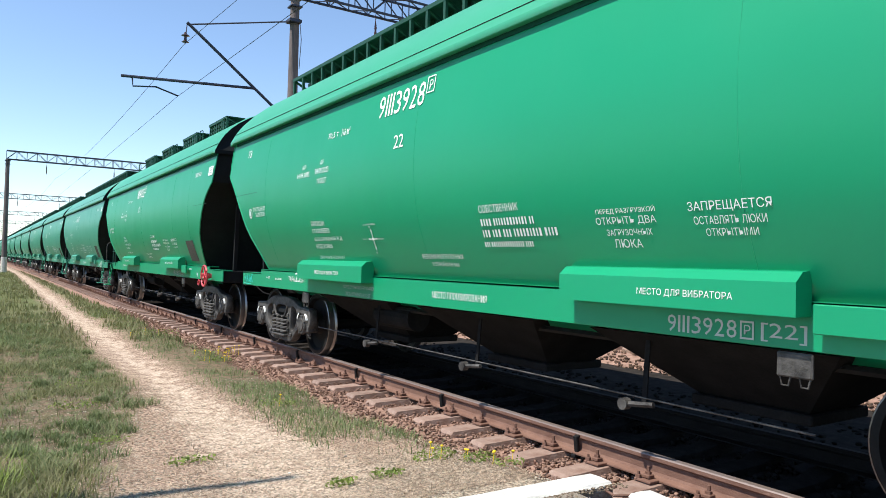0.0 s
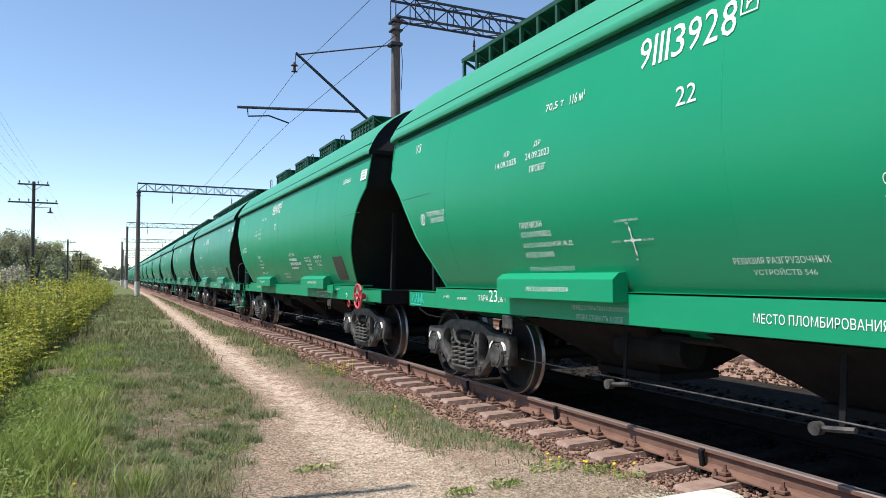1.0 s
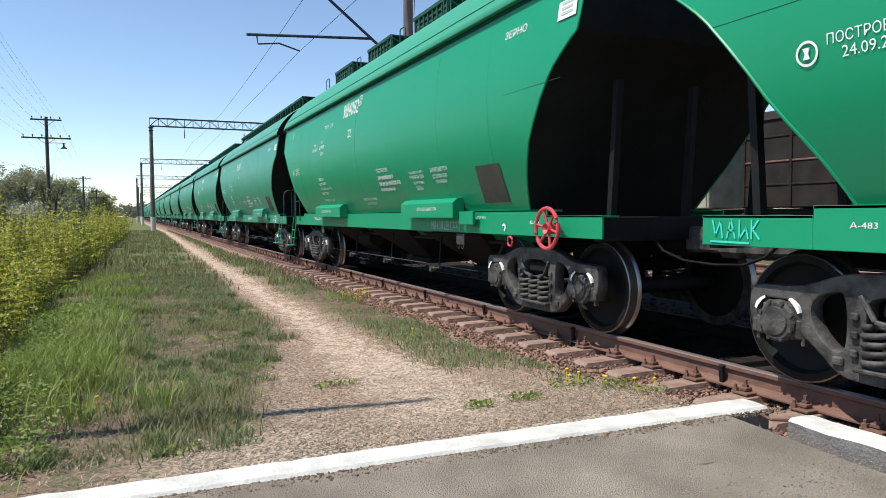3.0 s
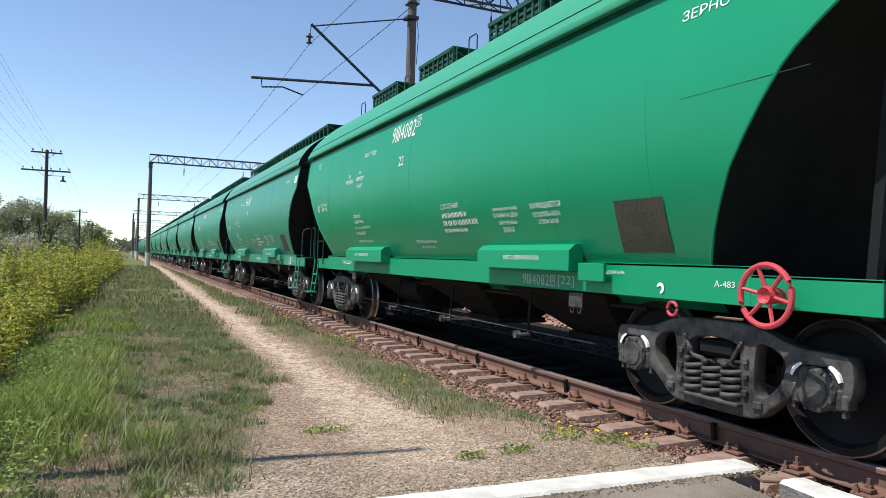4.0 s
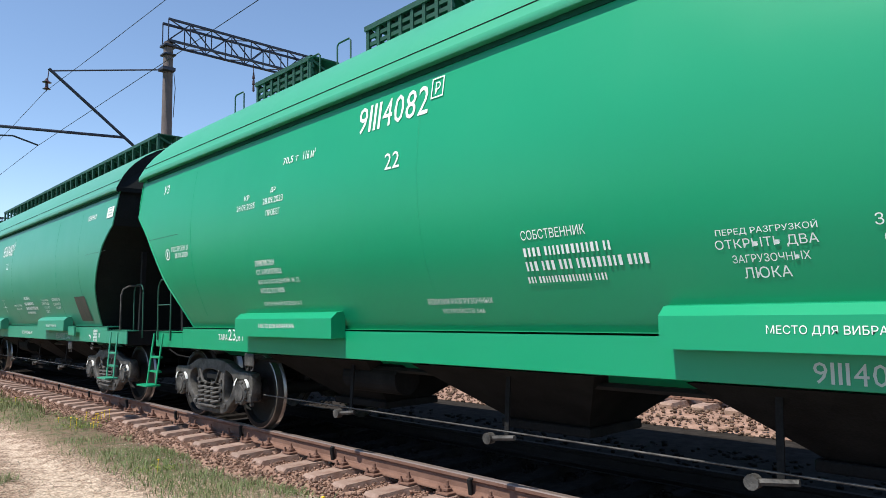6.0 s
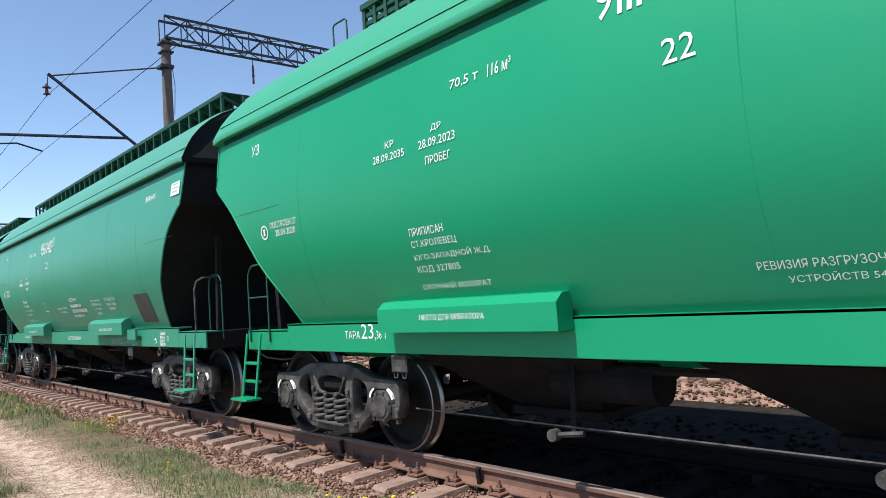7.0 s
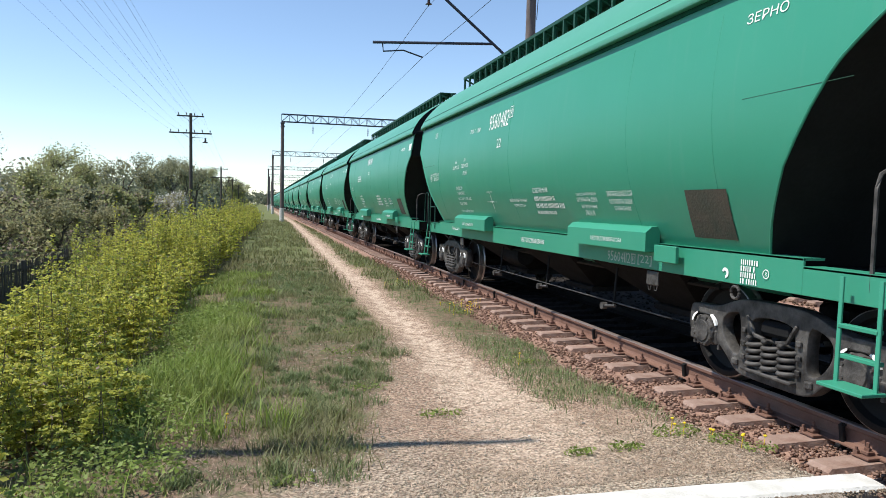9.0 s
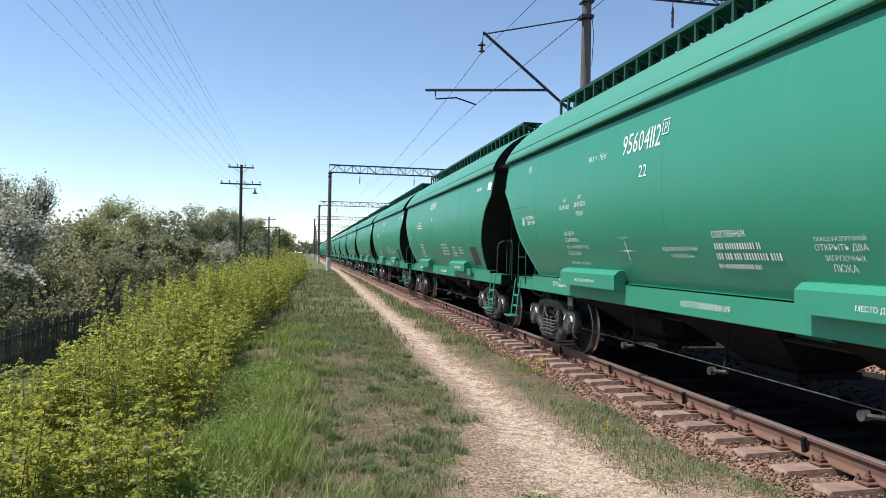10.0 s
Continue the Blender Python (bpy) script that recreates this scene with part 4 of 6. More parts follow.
def brake_wheel(root):
    w = empty("brake_wheel")
    w.parent = root
    y, z, u = -0.34 - MID, 1.10, -1.44
    bm = bmesh.new()
    tube(bm, [(u, y + 0.208 * math.cos(k * math.tau / 24), z + 0.208 * math.sin(k * math.tau / 24)) for k in range(24)], 0.021, 8, True)
    part("wheel_rim", bm, RED, w, smooth=True)
    for k in range(6):
        a = k * math.tau / 6 + 0.2
        bm = bmesh.new()
        tube(bm, [(u + 0.02, y + 0.05 * math.cos(a), z + 0.05 * math.sin(a)), (u, y + 0.198 * math.cos(a), z + 0.198 * math.sin(a))], 0.015, 6)
        part("spoke", bm, RED, w)
    bm = bmesh.new()
    lathe(bm, [(0.01, 0.0), (0.01, 0.03), (-0.02, 0.055), (0.02, 0.065), (0.14, 0.05), (0.14, 0.0)], "x", 14, (u, y, z))
    part("hub", bm, RED, w)


def frame_mark(root, y0, y1, z0, z1, where, material):
    """A thin stencilled box."""
    def at(y, h):
        return (-(wide(h) + 0.009 if where == "hull" else SILL + 0.007), y - MID, h)

    bm = bmesh.new()
    w = 0.012
    ring = [(y0, z0), (y1, z0), (y1, z1), (y0, z1)]
    inner = [(y0 - w, z0 + w), (y1 + w, z0 + w), (y1 + w, z1 - w), (y0 - w, z1 - w)]
    a, c = [bm.verts.new(at(*p)) for p in ring], [bm.verts.new(at(*p)) for p in inner]
    for k in range(4):
        bm.faces.new((a[k], a[(k + 1) % 4], c[(k + 1) % 4], c[k]))
    part("lettering", bm, material, root)


# where each wagon's stencils stand off the usual place: (along, up)
SHIFTS = {"91113928": {"built": (-0.05, -0.08), "tare": (-0.13, 0.0), "cover": (-0.14, -0.02), "number": (0.0, -0.01),
                       "home": (-0.08, -0.06), "dates": (-0.05, -0.04), "owner": (0.0, -0.02)},
          "95604112": {"number": (0.19, -0.16), "22": (0.12, -0.08), "load": (-0.05, -0.05), "railway": (-0.52, -0.02), "owner": (0.17, -0.09), "rules": (0.17, -0.05), "cover": (-0.03, -0.03),
                       "dates": (0.05, -0.27), "home": (0.31, -0.02), "revision": (0.06, 0.22), "built": (-0.1, -0.02)}}


def side_writing(root, number, day, full, seal=True):
    """Stencilled number, dates and rules."""
    if full:
        def put(block, text, y, z, tall, wide_to, **more):
            dy, dz = SHIFTS.get(number, {}).get(block, (0.0, 0.0))
            letters(text, root, y + dy, z + dz, tall, wide_to, **more)

        dy, dz = SHIFTS.get(number, {}).get("number", (0.0, 0.0))
        digits(number, root, 6.94 + dy, 3.12 + dz, 0.26, 1.02)
        put("number", "Р", 5.875, 3.265, 0.105, 0.06)
        frame_mark(root, 5.92 + dy, 5.77 + dy, 3.23 + dz, 3.41 + dz, "hull", WHITE)
        put("22", "22", 6.487, 2.71, 0.148, 0.205)
        put("load", "70,5 т", 8.30, 3.05, 0.085, 0.31)
        put("load", "116 м³", 7.89, 3.045, 0.095, 0.23)
        put("railway", "УЗ", 11.66, 3.187, 0.125, 0.18)
        put("dates", "КР", 9.12, 2.765, 0.06, 0.12)
        put("dates", day[0], 9.295, 2.658, 0.066, 0.435)
        put("dates", "ДР", 8.52, 2.78, 0.06, 0.12)
        put("dates", day[1], 8.675, 2.668, 0.07, 0.435)
        put("dates", "ПРОБЕГ", 8.60, 2.532, 0.066, 0.30)
        put("built", "ПОСТРОЕН 27", 11.22, 2.325, 0.066, 0.55)
        put("built", day[2], 11.125, 2.235, 0.066, 0.42)
        for k, (t, l) in enumerate((("ПРИПИСАН", 0.42), ("СТ.КРОЛЕВЕЦ", 0.55), ("ЮГО-ЗАПАДНОЙ Ж.Д.", 0.89), ("КОД 327805", 0.52))):
            put("home", t, 8.924 + 0.009 * k, 1.993 - 0.103 * k, 0.066, l)
        put("home", "СРОЧНЫЙ ВОЗВРАТ", 8.968, 1.552, 0.055, 0.81)
        put("revision", "РЕВИЗИЯ РАЗГРУЗОЧНЫХ", 6.157, 1.513, 0.047, 0.757)
        put("revision", "УСТРОЙСТВ 546", 6.01, 1.438, 0.047, 0.49)
        put("owner", "СОБСТВЕННИК", 4.965, 1.955, 0.068, 0.56)
        dy, dz = SHIFTS.get(number, {}).get("owner", (0.0, 0.0))
        bars(root, 4.965 + dy, 1.837 + dz, 0.068, 0.76, seed=5)
        bars(root, 4.97 + dy, 1.735 + dz, 0.072, 1.02, seed=8)
        bars(root, 4.985 + dy, 1.648 + dz, 0.050, 0.70, seed=6)
        for t, y, z, h, l in (("ПЕРЕД РАЗГРУЗКОЙ", 3.52, 1.852, 0.05, 0.55), ("ОТКРЫТЬ ДВА", 3.535, 1.772, 0.062, 0.56), ("ЗАГРУЗОЧНЫХ", 3.45, 1.70, 0.045, 0.42), ("ЛЮКА", 3.40, 1.612, 0.062, 0.26),
                              ("ЗАПРЕЩАЕТСЯ", 2.705, 1.832, 0.07, 0.585), ("ОСТАВЛЯТЬ ЛЮКИ", 2.675, 1.756, 0.052, 0.51), ("ОТКРЫТЫМИ", 2.60, 1.682, 0.048, 0.365)):
            put("rules", t, y, z, h, l)
        if seal:
            letters("МЕСТО ПЛОМБИРОВАНИЯ", root, 6.04, 1.10, 0.07, 0.96, where="sill")
        put("cover", "МЕСТО ДЛЯ ВИБРАТОРА", 3.27, 1.295, 0.055, 0.75, where="cover")
        put("cover", "МЕСТО ДЛЯ ВИБРАТОРА", 8.935, 1.295, 0.055, 0.76, where="cover")
        near_y = 0.0 if number == "91113928" else 0.11
        digits(number, root, 2.99 + near_y, 1.035, 0.115, 0.55, GREY_TEXT, "sill")
        letters("[22]", root, 2.29 + near_y, 1.035, 0.115, 0.29, GREY_TEXT, "sill")
        letters("Р", root, 2.405 + near_y, 1.065, 0.06, 0.045, GREY_TEXT, "sill")
        frame_mark(root, 2.43 + near_y, 2.335 + near_y, 1.035, 1.15, "sill", GREY_TEXT)
        if number == "91113928":
            letters("ПЕРЕД ОТКРЫТИЕМ-РУКОЯТКУ", root, 8.21, 1.105, 0.05, 0.86, GREY_TEXT, "sill")
            letters("УПОРА ОТКИНУТЬ К СЕБЕ", root, 8.14, 1.02, 0.05, 0.70, GREY_TEXT, "sill")
        put("tare", "ТАРА", 10.30, 1.136, 0.075, 0.26, where="sill")
        put("tare", "23", 10.02, 1.136, 0.14, 0.20, where="sill")
        put("tare", ",", 9.805, 1.115, 0.04, 0.015, where="sill")
        put("tare", "36 Т", 9.775, 1.136, 0.08, 0.16, where="sill")
        letters("ЗЕРНО", root, 0.45, 3.17, 0.085, 0.47)
    else:
        bars(root, 6.91, 3.10, 0.225, 1.03)
        bars(root, 6.50, 2.725, 0.12, 0.22)
        bars(root, 9.31, 2.53, 0.27, 1.05, 3)
        bars(root, 11.25, 2.235, 0.15, 0.56, 2)
        bars(root, 8.94, 1.54, 0.5, 0.8, 5)
        bars(root, 4.98, 1.64, 0.36, 0.95, 4)
        bars(root, 3.52, 1.60, 0.3, 0.57, 4)
        bars(root, 2.71, 1.67, 0.22, 0.59, 3)
        bars(root, 6.04, 1.10, 0.07, 0.96, where="sill")
        bars(root, 3.13, 1.275, 0.055, 0.75, where="cover")
        bars(root, 10.13, 1.13, 0.08, 0.6, where="sill")
        bars(root, 0.45, 3.17, 0.085, 0.47)


def marks(root, full, cross=True, built=(0.0, 0.0)):
    """Maker's ring, stencilled cross, small white plate, rubbed patch, weld seams."""
    def on(y, h, lift=0.009):
        return (-(wide(h) + lift), y - MID, h)

    if full:
        bm = bmesh.new()
        n = 24
        ry, rh = 11.355 + built[0], 2.30 + built[1]
        for r0, r1 in ((0.062, 0.078),):
            ring = [[on(ry + r * math.cos(k * math.tau / n), rh + r * math.sin(k * math.tau / n)) for r in (r0, r1)] for k in range(n + 1)]
            sheet(bm, ring)
        sheet(bm, [[on(ry + 0.03, rh - 0.035), on(ry - 0.02, rh - 0.035)], [on(ry + 0.015, rh), on(ry - 0.01, rh)], [on(ry + 0.03, rh + 0.035), on(ry - 0.02, rh + 0.035)]])
        part("maker_mark", bm, WHITE, root)
    if full and cross:
        bm = bmesh.new()
        arms = [((0.0, 0.0), (0.0, 0.12), 0.007), ((0.0, 0.0), (0.0, -0.13), 0.007), ((0.0, 0.0), (0.115, 0.0), 0.006), ((0.0, 0.0), (-0.115, 0.0), 0.006)]
        for (y0, h0), (y1, h1), w in arms:
            d = 1 if y1 == y0 else 0
            near_half = [(0.12, w), (0.7, w), (0.72, w * 2.2), (1.0, w * 0.3)]
            sheet(bm, [[on(7.14 + y1 * f + e * g * d, 1.735 + h1 * f + e * g * (1 - d)) for e in (-1, 1)] for f, g in near_half])
        sheet(bm, [[on(7.115, 1.72), on(7.165, 1.72)], [on(7.115, 1.75), on(7.165, 1.75)]])
        part("levelling_mark", bm, WHITE, root)
        for k, (y, h, tall, l) in enumerate(((7.31, 1.895, 0.022, 0.32), (7.18, 1.868, 0.02, 0.06), (7.41, 1.725, 0.02, 0.13), (7.01, 1.725, 0.02, 0.14), (7.17, 1.565, 0.02, 0.06))):
            bars(root, y, h, tall, l, 1, GREY_TEXT, seed=60 + k)
    bm = bmesh.new()
    sheet(bm, [[on(-0.62, 3.11 + 0.03 * k, 0.012), on(-0.93, 3.11 + 0.03 * k, 0.012)] for k in range(7)])
    plate = part("enamel_plate", bm, WHITE, root, "small white enamel plate")
    if full:
        bm = bmesh.new()
        for k in range(3):
            sheet(bm, [[on(-0.68, 3.15 + 0.05 * k, 0.016), on(-0.87, 3.15 + 0.05 * k, 0.016)], [on(-0.68, 3.175 + 0.05 * k, 0.016), on(-0.87, 3.175 + 0.05 * k, 0.016)]])
        part("plate_print", bm, GREY_TEXT, plate)
    bm = bmesh.new()
    sheet(bm, [[on(1.355 - 0.055 * k / 8, 1.39 + 0.056 * k, 0.008), on(0.72 - 0.04 * k / 8, 1.39 + 0.056 * k, 0.008)] for k in range(9)])
    part("rubbed_patch", bm, PATCH, root, "dark brown rubbed patch")
    for y0, y1, h in ((12.08, 11.0, 2.555), (-0.72, 0.40, 2.555)):
        bm = bmesh.new()
        n = 6
        sheet(bm, [[on(y0 + (y1 - y0) * k / n, h, 0.001), on(y0 + (y1 - y0) * k / n, h + 0.003, 0.004), on(y0 + (y1 - y0) * k / n, h + 0.006, 0.001)] for k in range(n + 1)])
        part("weld_seam", bm, DARKGREEN, root)
    for y in (0.80, 2.3, 6.05, 10.6):
        bm = bmesh.new()
        hs = [1.45 + 0.1 * k for k in range(20)]
        sheet(bm, [[on(y - 0.004, h, 0.0), on(y, h, 0.003), on(y + 0.004, h, 0.0)] for h in hs])
        part("weld_seam", bm, root["paint"] == "teal" and TEAL or GREEN, root)


def wagon(kind, paint_m, number, day, full, ends):
    root = empty("hopper_wagon", (XC, 0, ZR))
    root["paint"] = "teal" if paint_m is TEAL else "green"
    hull(paint_m, root)
    roof(paint_m, root)
    if kind == "walkway":
        walkway(paint_m, root, full)
    else:
        for y in (9.85, 7.25, 4.6, 1.95):
            hatch_platform(paint_m, root, y - MID, 1.45)
    underframe(paint_m, root, 8.40 if number == "91113928" else 8.50)
    running_gear(root)
    side_writing(root, number, day, full, kind == "walkway")
    marks(root, full, kind == "walkway", SHIFTS.get(number, {}).get("built", (0.0, 0.0)))
    if "far_ladder" in ends:
        ladder(root, paint_m, 12.09 - MID, 0.33, 0.06)
        hand_loop(root, DARKGREEN, 12.32 - MID, 11.84 - MID, 2.0, True)
    if "near_ladder" in ends:
        ladder(root, paint_m, -0.70 - MID, 0.33, -0.06)
        bm = bmesh.new()
        y = -0.68 - MID
        tube(bm, [(-1.25, y, 1.1), (-1.25, y, 1.82), (-1.22, y, 1.92), (-1.13, y, 1.97), (-0.9, y, 1.98)], 0.016, 6)
        part("hand_rail", bm, STEEL, root, "bare grey steel hand rail")
        hand_loop(root, DARKGREEN, -0.58 - MID, -1.0 - MID, 2.0, u=1.0)
    if "brake_wheel" in ends:
        brake_wheel(root)
    return root


def sill_marks(root, ring, block):
    """Tow ring under the sill, stencilled hook, and small signs by the near end."""
    bm = bmesh.new()
    y = 0.72 - MID
    tube(bm, [(-1.27, y + 0.055 * math.cos(k * math.tau / 16), 0.93 + 0.055 * math.sin(k * math.tau / 16)) for k in range(16)], 0.014, 6, True)
    part("tow_ring", bm, ring, root)
    bm = bmesh.new()
    sheet(bm, [[(-(SILL + 0.008), 0.87 - MID + r * math.cos(a), 1.09 + r * math.sin(a)) for r in (0.022, 0.04 + 0.012 * math.sin(a * 0.6))] for a in [0.4 + 0.3 * k for k in range(15)]])
    part("hook_mark", bm, WHITE, root)
    if block:
        for r in range(4):
            bars(root, 0.66, 1.02 + 0.055 * r, 0.05, 0.22, 1, where="sill", seed=40 + r)
        bm = bmesh.new()
        n = 18
        sheet(bm, [[(-(SILL + 0.008), 0.34 - MID + r * math.cos(k * math.tau / n), 1.13 + r * math.sin(k * math.tau / n)) for r in (0.032, 0.04)] for k in range(n + 1)])
        part("ring_mark", bm, WHITE, root)
        letters("К", root, 0.353, 1.108, 0.04, 0.025, where="sill")
    else:
        letters("АВТОРЕЖИМ", root, 1.62, 1.19, 0.032, 0.28, where="sill")
        letters("А-483", root, 0.28, 1.13, 0.05, 0.2, where="sill")
        if ring is STEEL:
            bars(root, 10.75, 1.14, 0.035, 0.3, 1, where="sill", seed=9)
            letters("А-483", root, 11.18, 1.15, 0.04, 0.18, where="sill")


def graffiti(root):
    bm = bmesh.new()
    strokes = [[(12.30, 1.20), (12.27, 1.08), (12.22, 1.19), (12.2, 1.06)], [(12.16, 1.06), (12.12, 1.2), (12.08, 1.06)], [(12.15, 1.12), (12.09, 1.12)],
               [(12.04, 1.2), (12.04, 1.06), (11.98, 1.14), (11.96, 1.06)], [(11.93, 1.2), (11.93, 1.06)], [(11.87, 1.2), (11.92, 1.13), (11.86, 1.06)], [(12.32, 1.035), (11.95, 1.03)]]
    for st in strokes:
        for (y0, z0), (y1, z1) in zip(st, st[1:]):
            beam(bm, (-(SILL + 0.006), y0 - MID, z0), (-(SILL + 0.006), y1 - MID, z1), 0.014, 0.003)
    part("spray_scrawl", bm, TURQ, root, "turquoise sprayed scrawl")


# ---- setting ----
build_ground()
kerb("kerb_1", [(-9.0, 3.50), (3.54, 3.205)], [(-9.0, 3.36), (3.53, 2.97)], 0.27, 0.0, "whitewashed concrete kerb along the road edge")
kerb("kerb_2", [(3.64, 2.74), (3.56, -8.0)], [(3.44, 2.76), (3.36, -8.0)], 0.265, 0.0, "whitewashed concrete kerb beside the rail")
track = build_track(XC, -30, 420, "rusty rails on stained concrete sleepers")
track_far = build_track(XC + 6.4, -30, 420, "second rusty track behind the train")
track_far.location.z = 0.15

# ---- the train ----
WAGONS = {}
WAGONS[0] = wagon("walkway", GREEN, "91113928", ("14.09.2035", "24.09.2023", "24.09.2020"), True, ())
graffiti(WAGONS[0])
WAGONS[1] = wagon("hatches", GREEN, "91114082", ("28.09.2035", "28.09.2023", "28.09.2020"), True, ("far_ladder", "brake_wheel"))
WAGONS[2] = wagon("walkway", TEAL, "95604112", ("28.09.2035", "28.09.2023", "28.09.2020"), True, ("near_ladder", "far_ladder"))
sill_marks(WAGONS[0], STEEL, False)
sill_marks(WAGONS[1], RED, False)
sill_marks(WAGONS[2], STEEL, True)
WAGONS[3] = wagon("walkway", TEAL, "", (), False, ("near_ladder", "far_ladder"))
for k in list(range(4, 26)) + [-1]:
    WAGONS[k] = copy_thing(WAGONS[3], Matrix.Translation((XC, 0, ZR)))
LOOKS = {0: "glossy green hopper wagon with white stencilling and a roof walkway", 1: "glossy green hopper wagon with roof hatches and a red brake wheel",
         2: "faded teal-green hopper wagon with end ladders and a roof walkway"}
for k, w in WAGONS.items():
    tagged(w, LOOKS.get(k, "faded green grain hopper wagon coupled in the train"), "freight wagon", "wagons of the grain train")
    w.location.y = MID + k * PITCH


def goods_van(y0, length, paint_m, label):
    """A pale panelled goods van standing on the third track, seen through the gaps of the train."""
    root = empty("goods_van", (XC + 12.7, y0 + length / 2, ZR + 0.1))
    bm = bmesh.new()
    box(bm, (0, 0, 2.55), (2.9, length, 2.5), bevel=0.03)
    part("body", bm, paint_m, root)
    bm = bmesh.new()
    rows = [[(1.5 * math.sin(a), f * length / 2, 3.78 + 0.42 * math.cos(a)) for a in [-1.57 + 3.14 * k / 10 for k in range(11)]] for f in (-1.01, 1.01)]
    sheet(bm, rows)
    for row in rows:
        bm.faces.new([bm.verts.new(p) for p in row])
    part("roof", bm, paint_m, root)
    for k in range(9):
        bm = bmesh.new()
        box(bm, (-1.47, -length / 2 + 0.1 + (length - 0.2) * k / 8, 2.55), (0.05, 0.09, 2.46), bevel=0.01)
        part("rib", bm, paint_m, root)
    for z in (1.95, 2.6, 3.3):
        bm = bmesh.new()
        box(bm, (-1.462, 0, z), (0.03, length - 0.2, 0.05), bevel=0.008)
        part("rail_strip", bm, RUST if z == 2.6 else paint_m, root)
    bm = bmesh.new()
    box(bm, (-1.50, 0.2, 2.5), (0.05, 2.0, 2.3), bevel=0.015)
    part("sliding_door", bm, paint_m, root)
    bm = bmesh.new()
    box(bm, (0, 0, 1.16), (2.6, length + 0.1, 0.24), bevel=0.02)
    part("underframe", bm, BLACK, root)
    for e in (-1, 1):
        bm = bmesh.new()
        box(bm, (0, e * (length / 2 + 0.3), 1.0), (0.3, 0.7, 0.28), bevel=0.04)
        part("coupler", bm, STEEL, root)
        bogie = empty("bogie", (0, e * (length / 2 - 2.0), 0))
        bogie.parent = root
        for sx in (-1, 1):
            side = Matrix.Translation((sx * 1.02, 0, 0)) @ (Matrix.Identity(4) if sx < 0 else MIRROR)
            shared("side_frame", "side_frame", bogie, side)
            for dy in (-0.925, 0.925):
                at = Matrix.Translation((sx * 1.02, dy, 0)) @ (Matrix.Identity(4) if sx < 0 else MIRROR)
                shared("axle_box", "axle_box", bogie, at)
                shared("wheel", "wheel", bogie, Matrix.Translation((sx * 0.79, dy, 0.4785)) @ (Matrix.Identity(4) if sx < 0 else MIRROR))
    return tagged(root, label, "freight wagon", "parked goods vans")


goods_van(16.7, 13.0, VANPAINT, "pale grey-green goods van parked on another track")
goods_van(31.0, 13.0, VANPAINT, "pale grey-green goods van parked on another track")
# dark van added to close the bright gap beside the pale one
goods_van(2.4, 13.0, VANDARK, "dark goods van coupled to a pale one")
track_third = build_track(XC + 12.7, -30, 420, "third rusty track with parked vans")
track_third.location.z = 0.1


# ---- overhead line ----
def pole(name, x, y, z0, z1, r0, r1, label, white=0.0, category="pole"):
    root = empty(name, (x, y, z0))
    bm = bmesh.new()
    n = 8
    tube(bm, [(0, 0, (z1 - z0) * k / n) for k in range(n + 1)], r0, 12, r_end=r1)
    part("shaft", bm, CONCRETE, root, smooth=True)
    if white:
        bm = bmesh.new()
        lathe(bm, [(-0.3, r0 + 0.012), (white, r0 + 0.008), (white, r0 - 0.01)], "z", 12)
        part("painted_foot", bm, KERB, root, "whitewashed foot")
    return root


def truss(root, x0, x1, z0, z1, depth=0.5):
    """A lattice beam across the tracks, in the pole's space."""
    for yy in (-depth / 2, depth / 2):
        for z in (z0, z1):
            bm = bmesh.new()
            beam(bm, (x0, yy, z), (x1, yy, z), 0.07, 0.07)
            part("chord", bm, DARKMETAL, root)
    bm = bmesh.new()
    n = max(4, round((x1 - x0) / 0.75))
    for k in range(n):
        a, c = x0 + (x1 - x0) * k / n, x0 + (x1 - x0) * (k + 1) / n
        up = k % 2 == 0
        for yy in (-depth / 2, depth / 2):
            beam(bm, (a, yy, z0 if up else z1), (c, yy, z1 if up else z0), 0.035, 0.035)
            beam(bm, (a, yy, z0), (a, yy, z1), 0.03, 0.03)
        for z in (z0, z1):
            beam(bm, (a, -depth / 2 if up else depth / 2, z), (c, depth / 2 if up else -depth / 2, z), 0.03, 0.03)
    part("lattice", bm, DARKMETAL, root)


def gantry(x, y, x1, top, base, foot, hang):
    root = pole("gantry", x, y, base, top - 0.72, 0.215, 0.15, "", foot)
    truss(root, -0.1, x1 - x, top - 0.72 - base, top - base)
    bm = bmesh.new()
    box(bm, (0, 0, top - 0.85 - base), (0.42, 0.42, 0.08), bevel=0.01)
    part("pole_cap", bm, DARKMETAL, root)
    bm = bmesh.new()
    box(bm, (0, 0, top - 1.15 - base), (0.40, 0.40, 0.06), bevel=0.01)
    part("pole_collar", bm, DARKMETAL, root)
    for h in hang:
        bm = bmesh.new()
        tube(bm, [(h, 0, top - 0.72 - base), (h, 0, top - 1.0 - base)], 0.015, 5)
        lathe(bm, [(-1.75, 0.02), (-1.72, 0.045), (-1.5, 0.035), (-1.48, 0.055), (-1.28, 0.035), (-1.26, 0.055), (-1.0, 0.02)], "z", 8, (h, 0, top - base))
        part("insulator", bm, INSUL, root)
    bm = bmesh.new()
    tube(bm, [(x1 - x, 0, -base - 0.3), (x1 - x, 0, top - 0.72 - base)], 0.2, 10, r_end=0.15)
    part("far_shaft", bm, CONCRETE, root)
    return tagged(root, "concrete poles with a dark steel lattice beam over the tracks", "gantry", "catenary gantries")


near = gantry(8.79, 22.5, 25.0, 11.45, -0.1, 0, (3.1, 9.0))


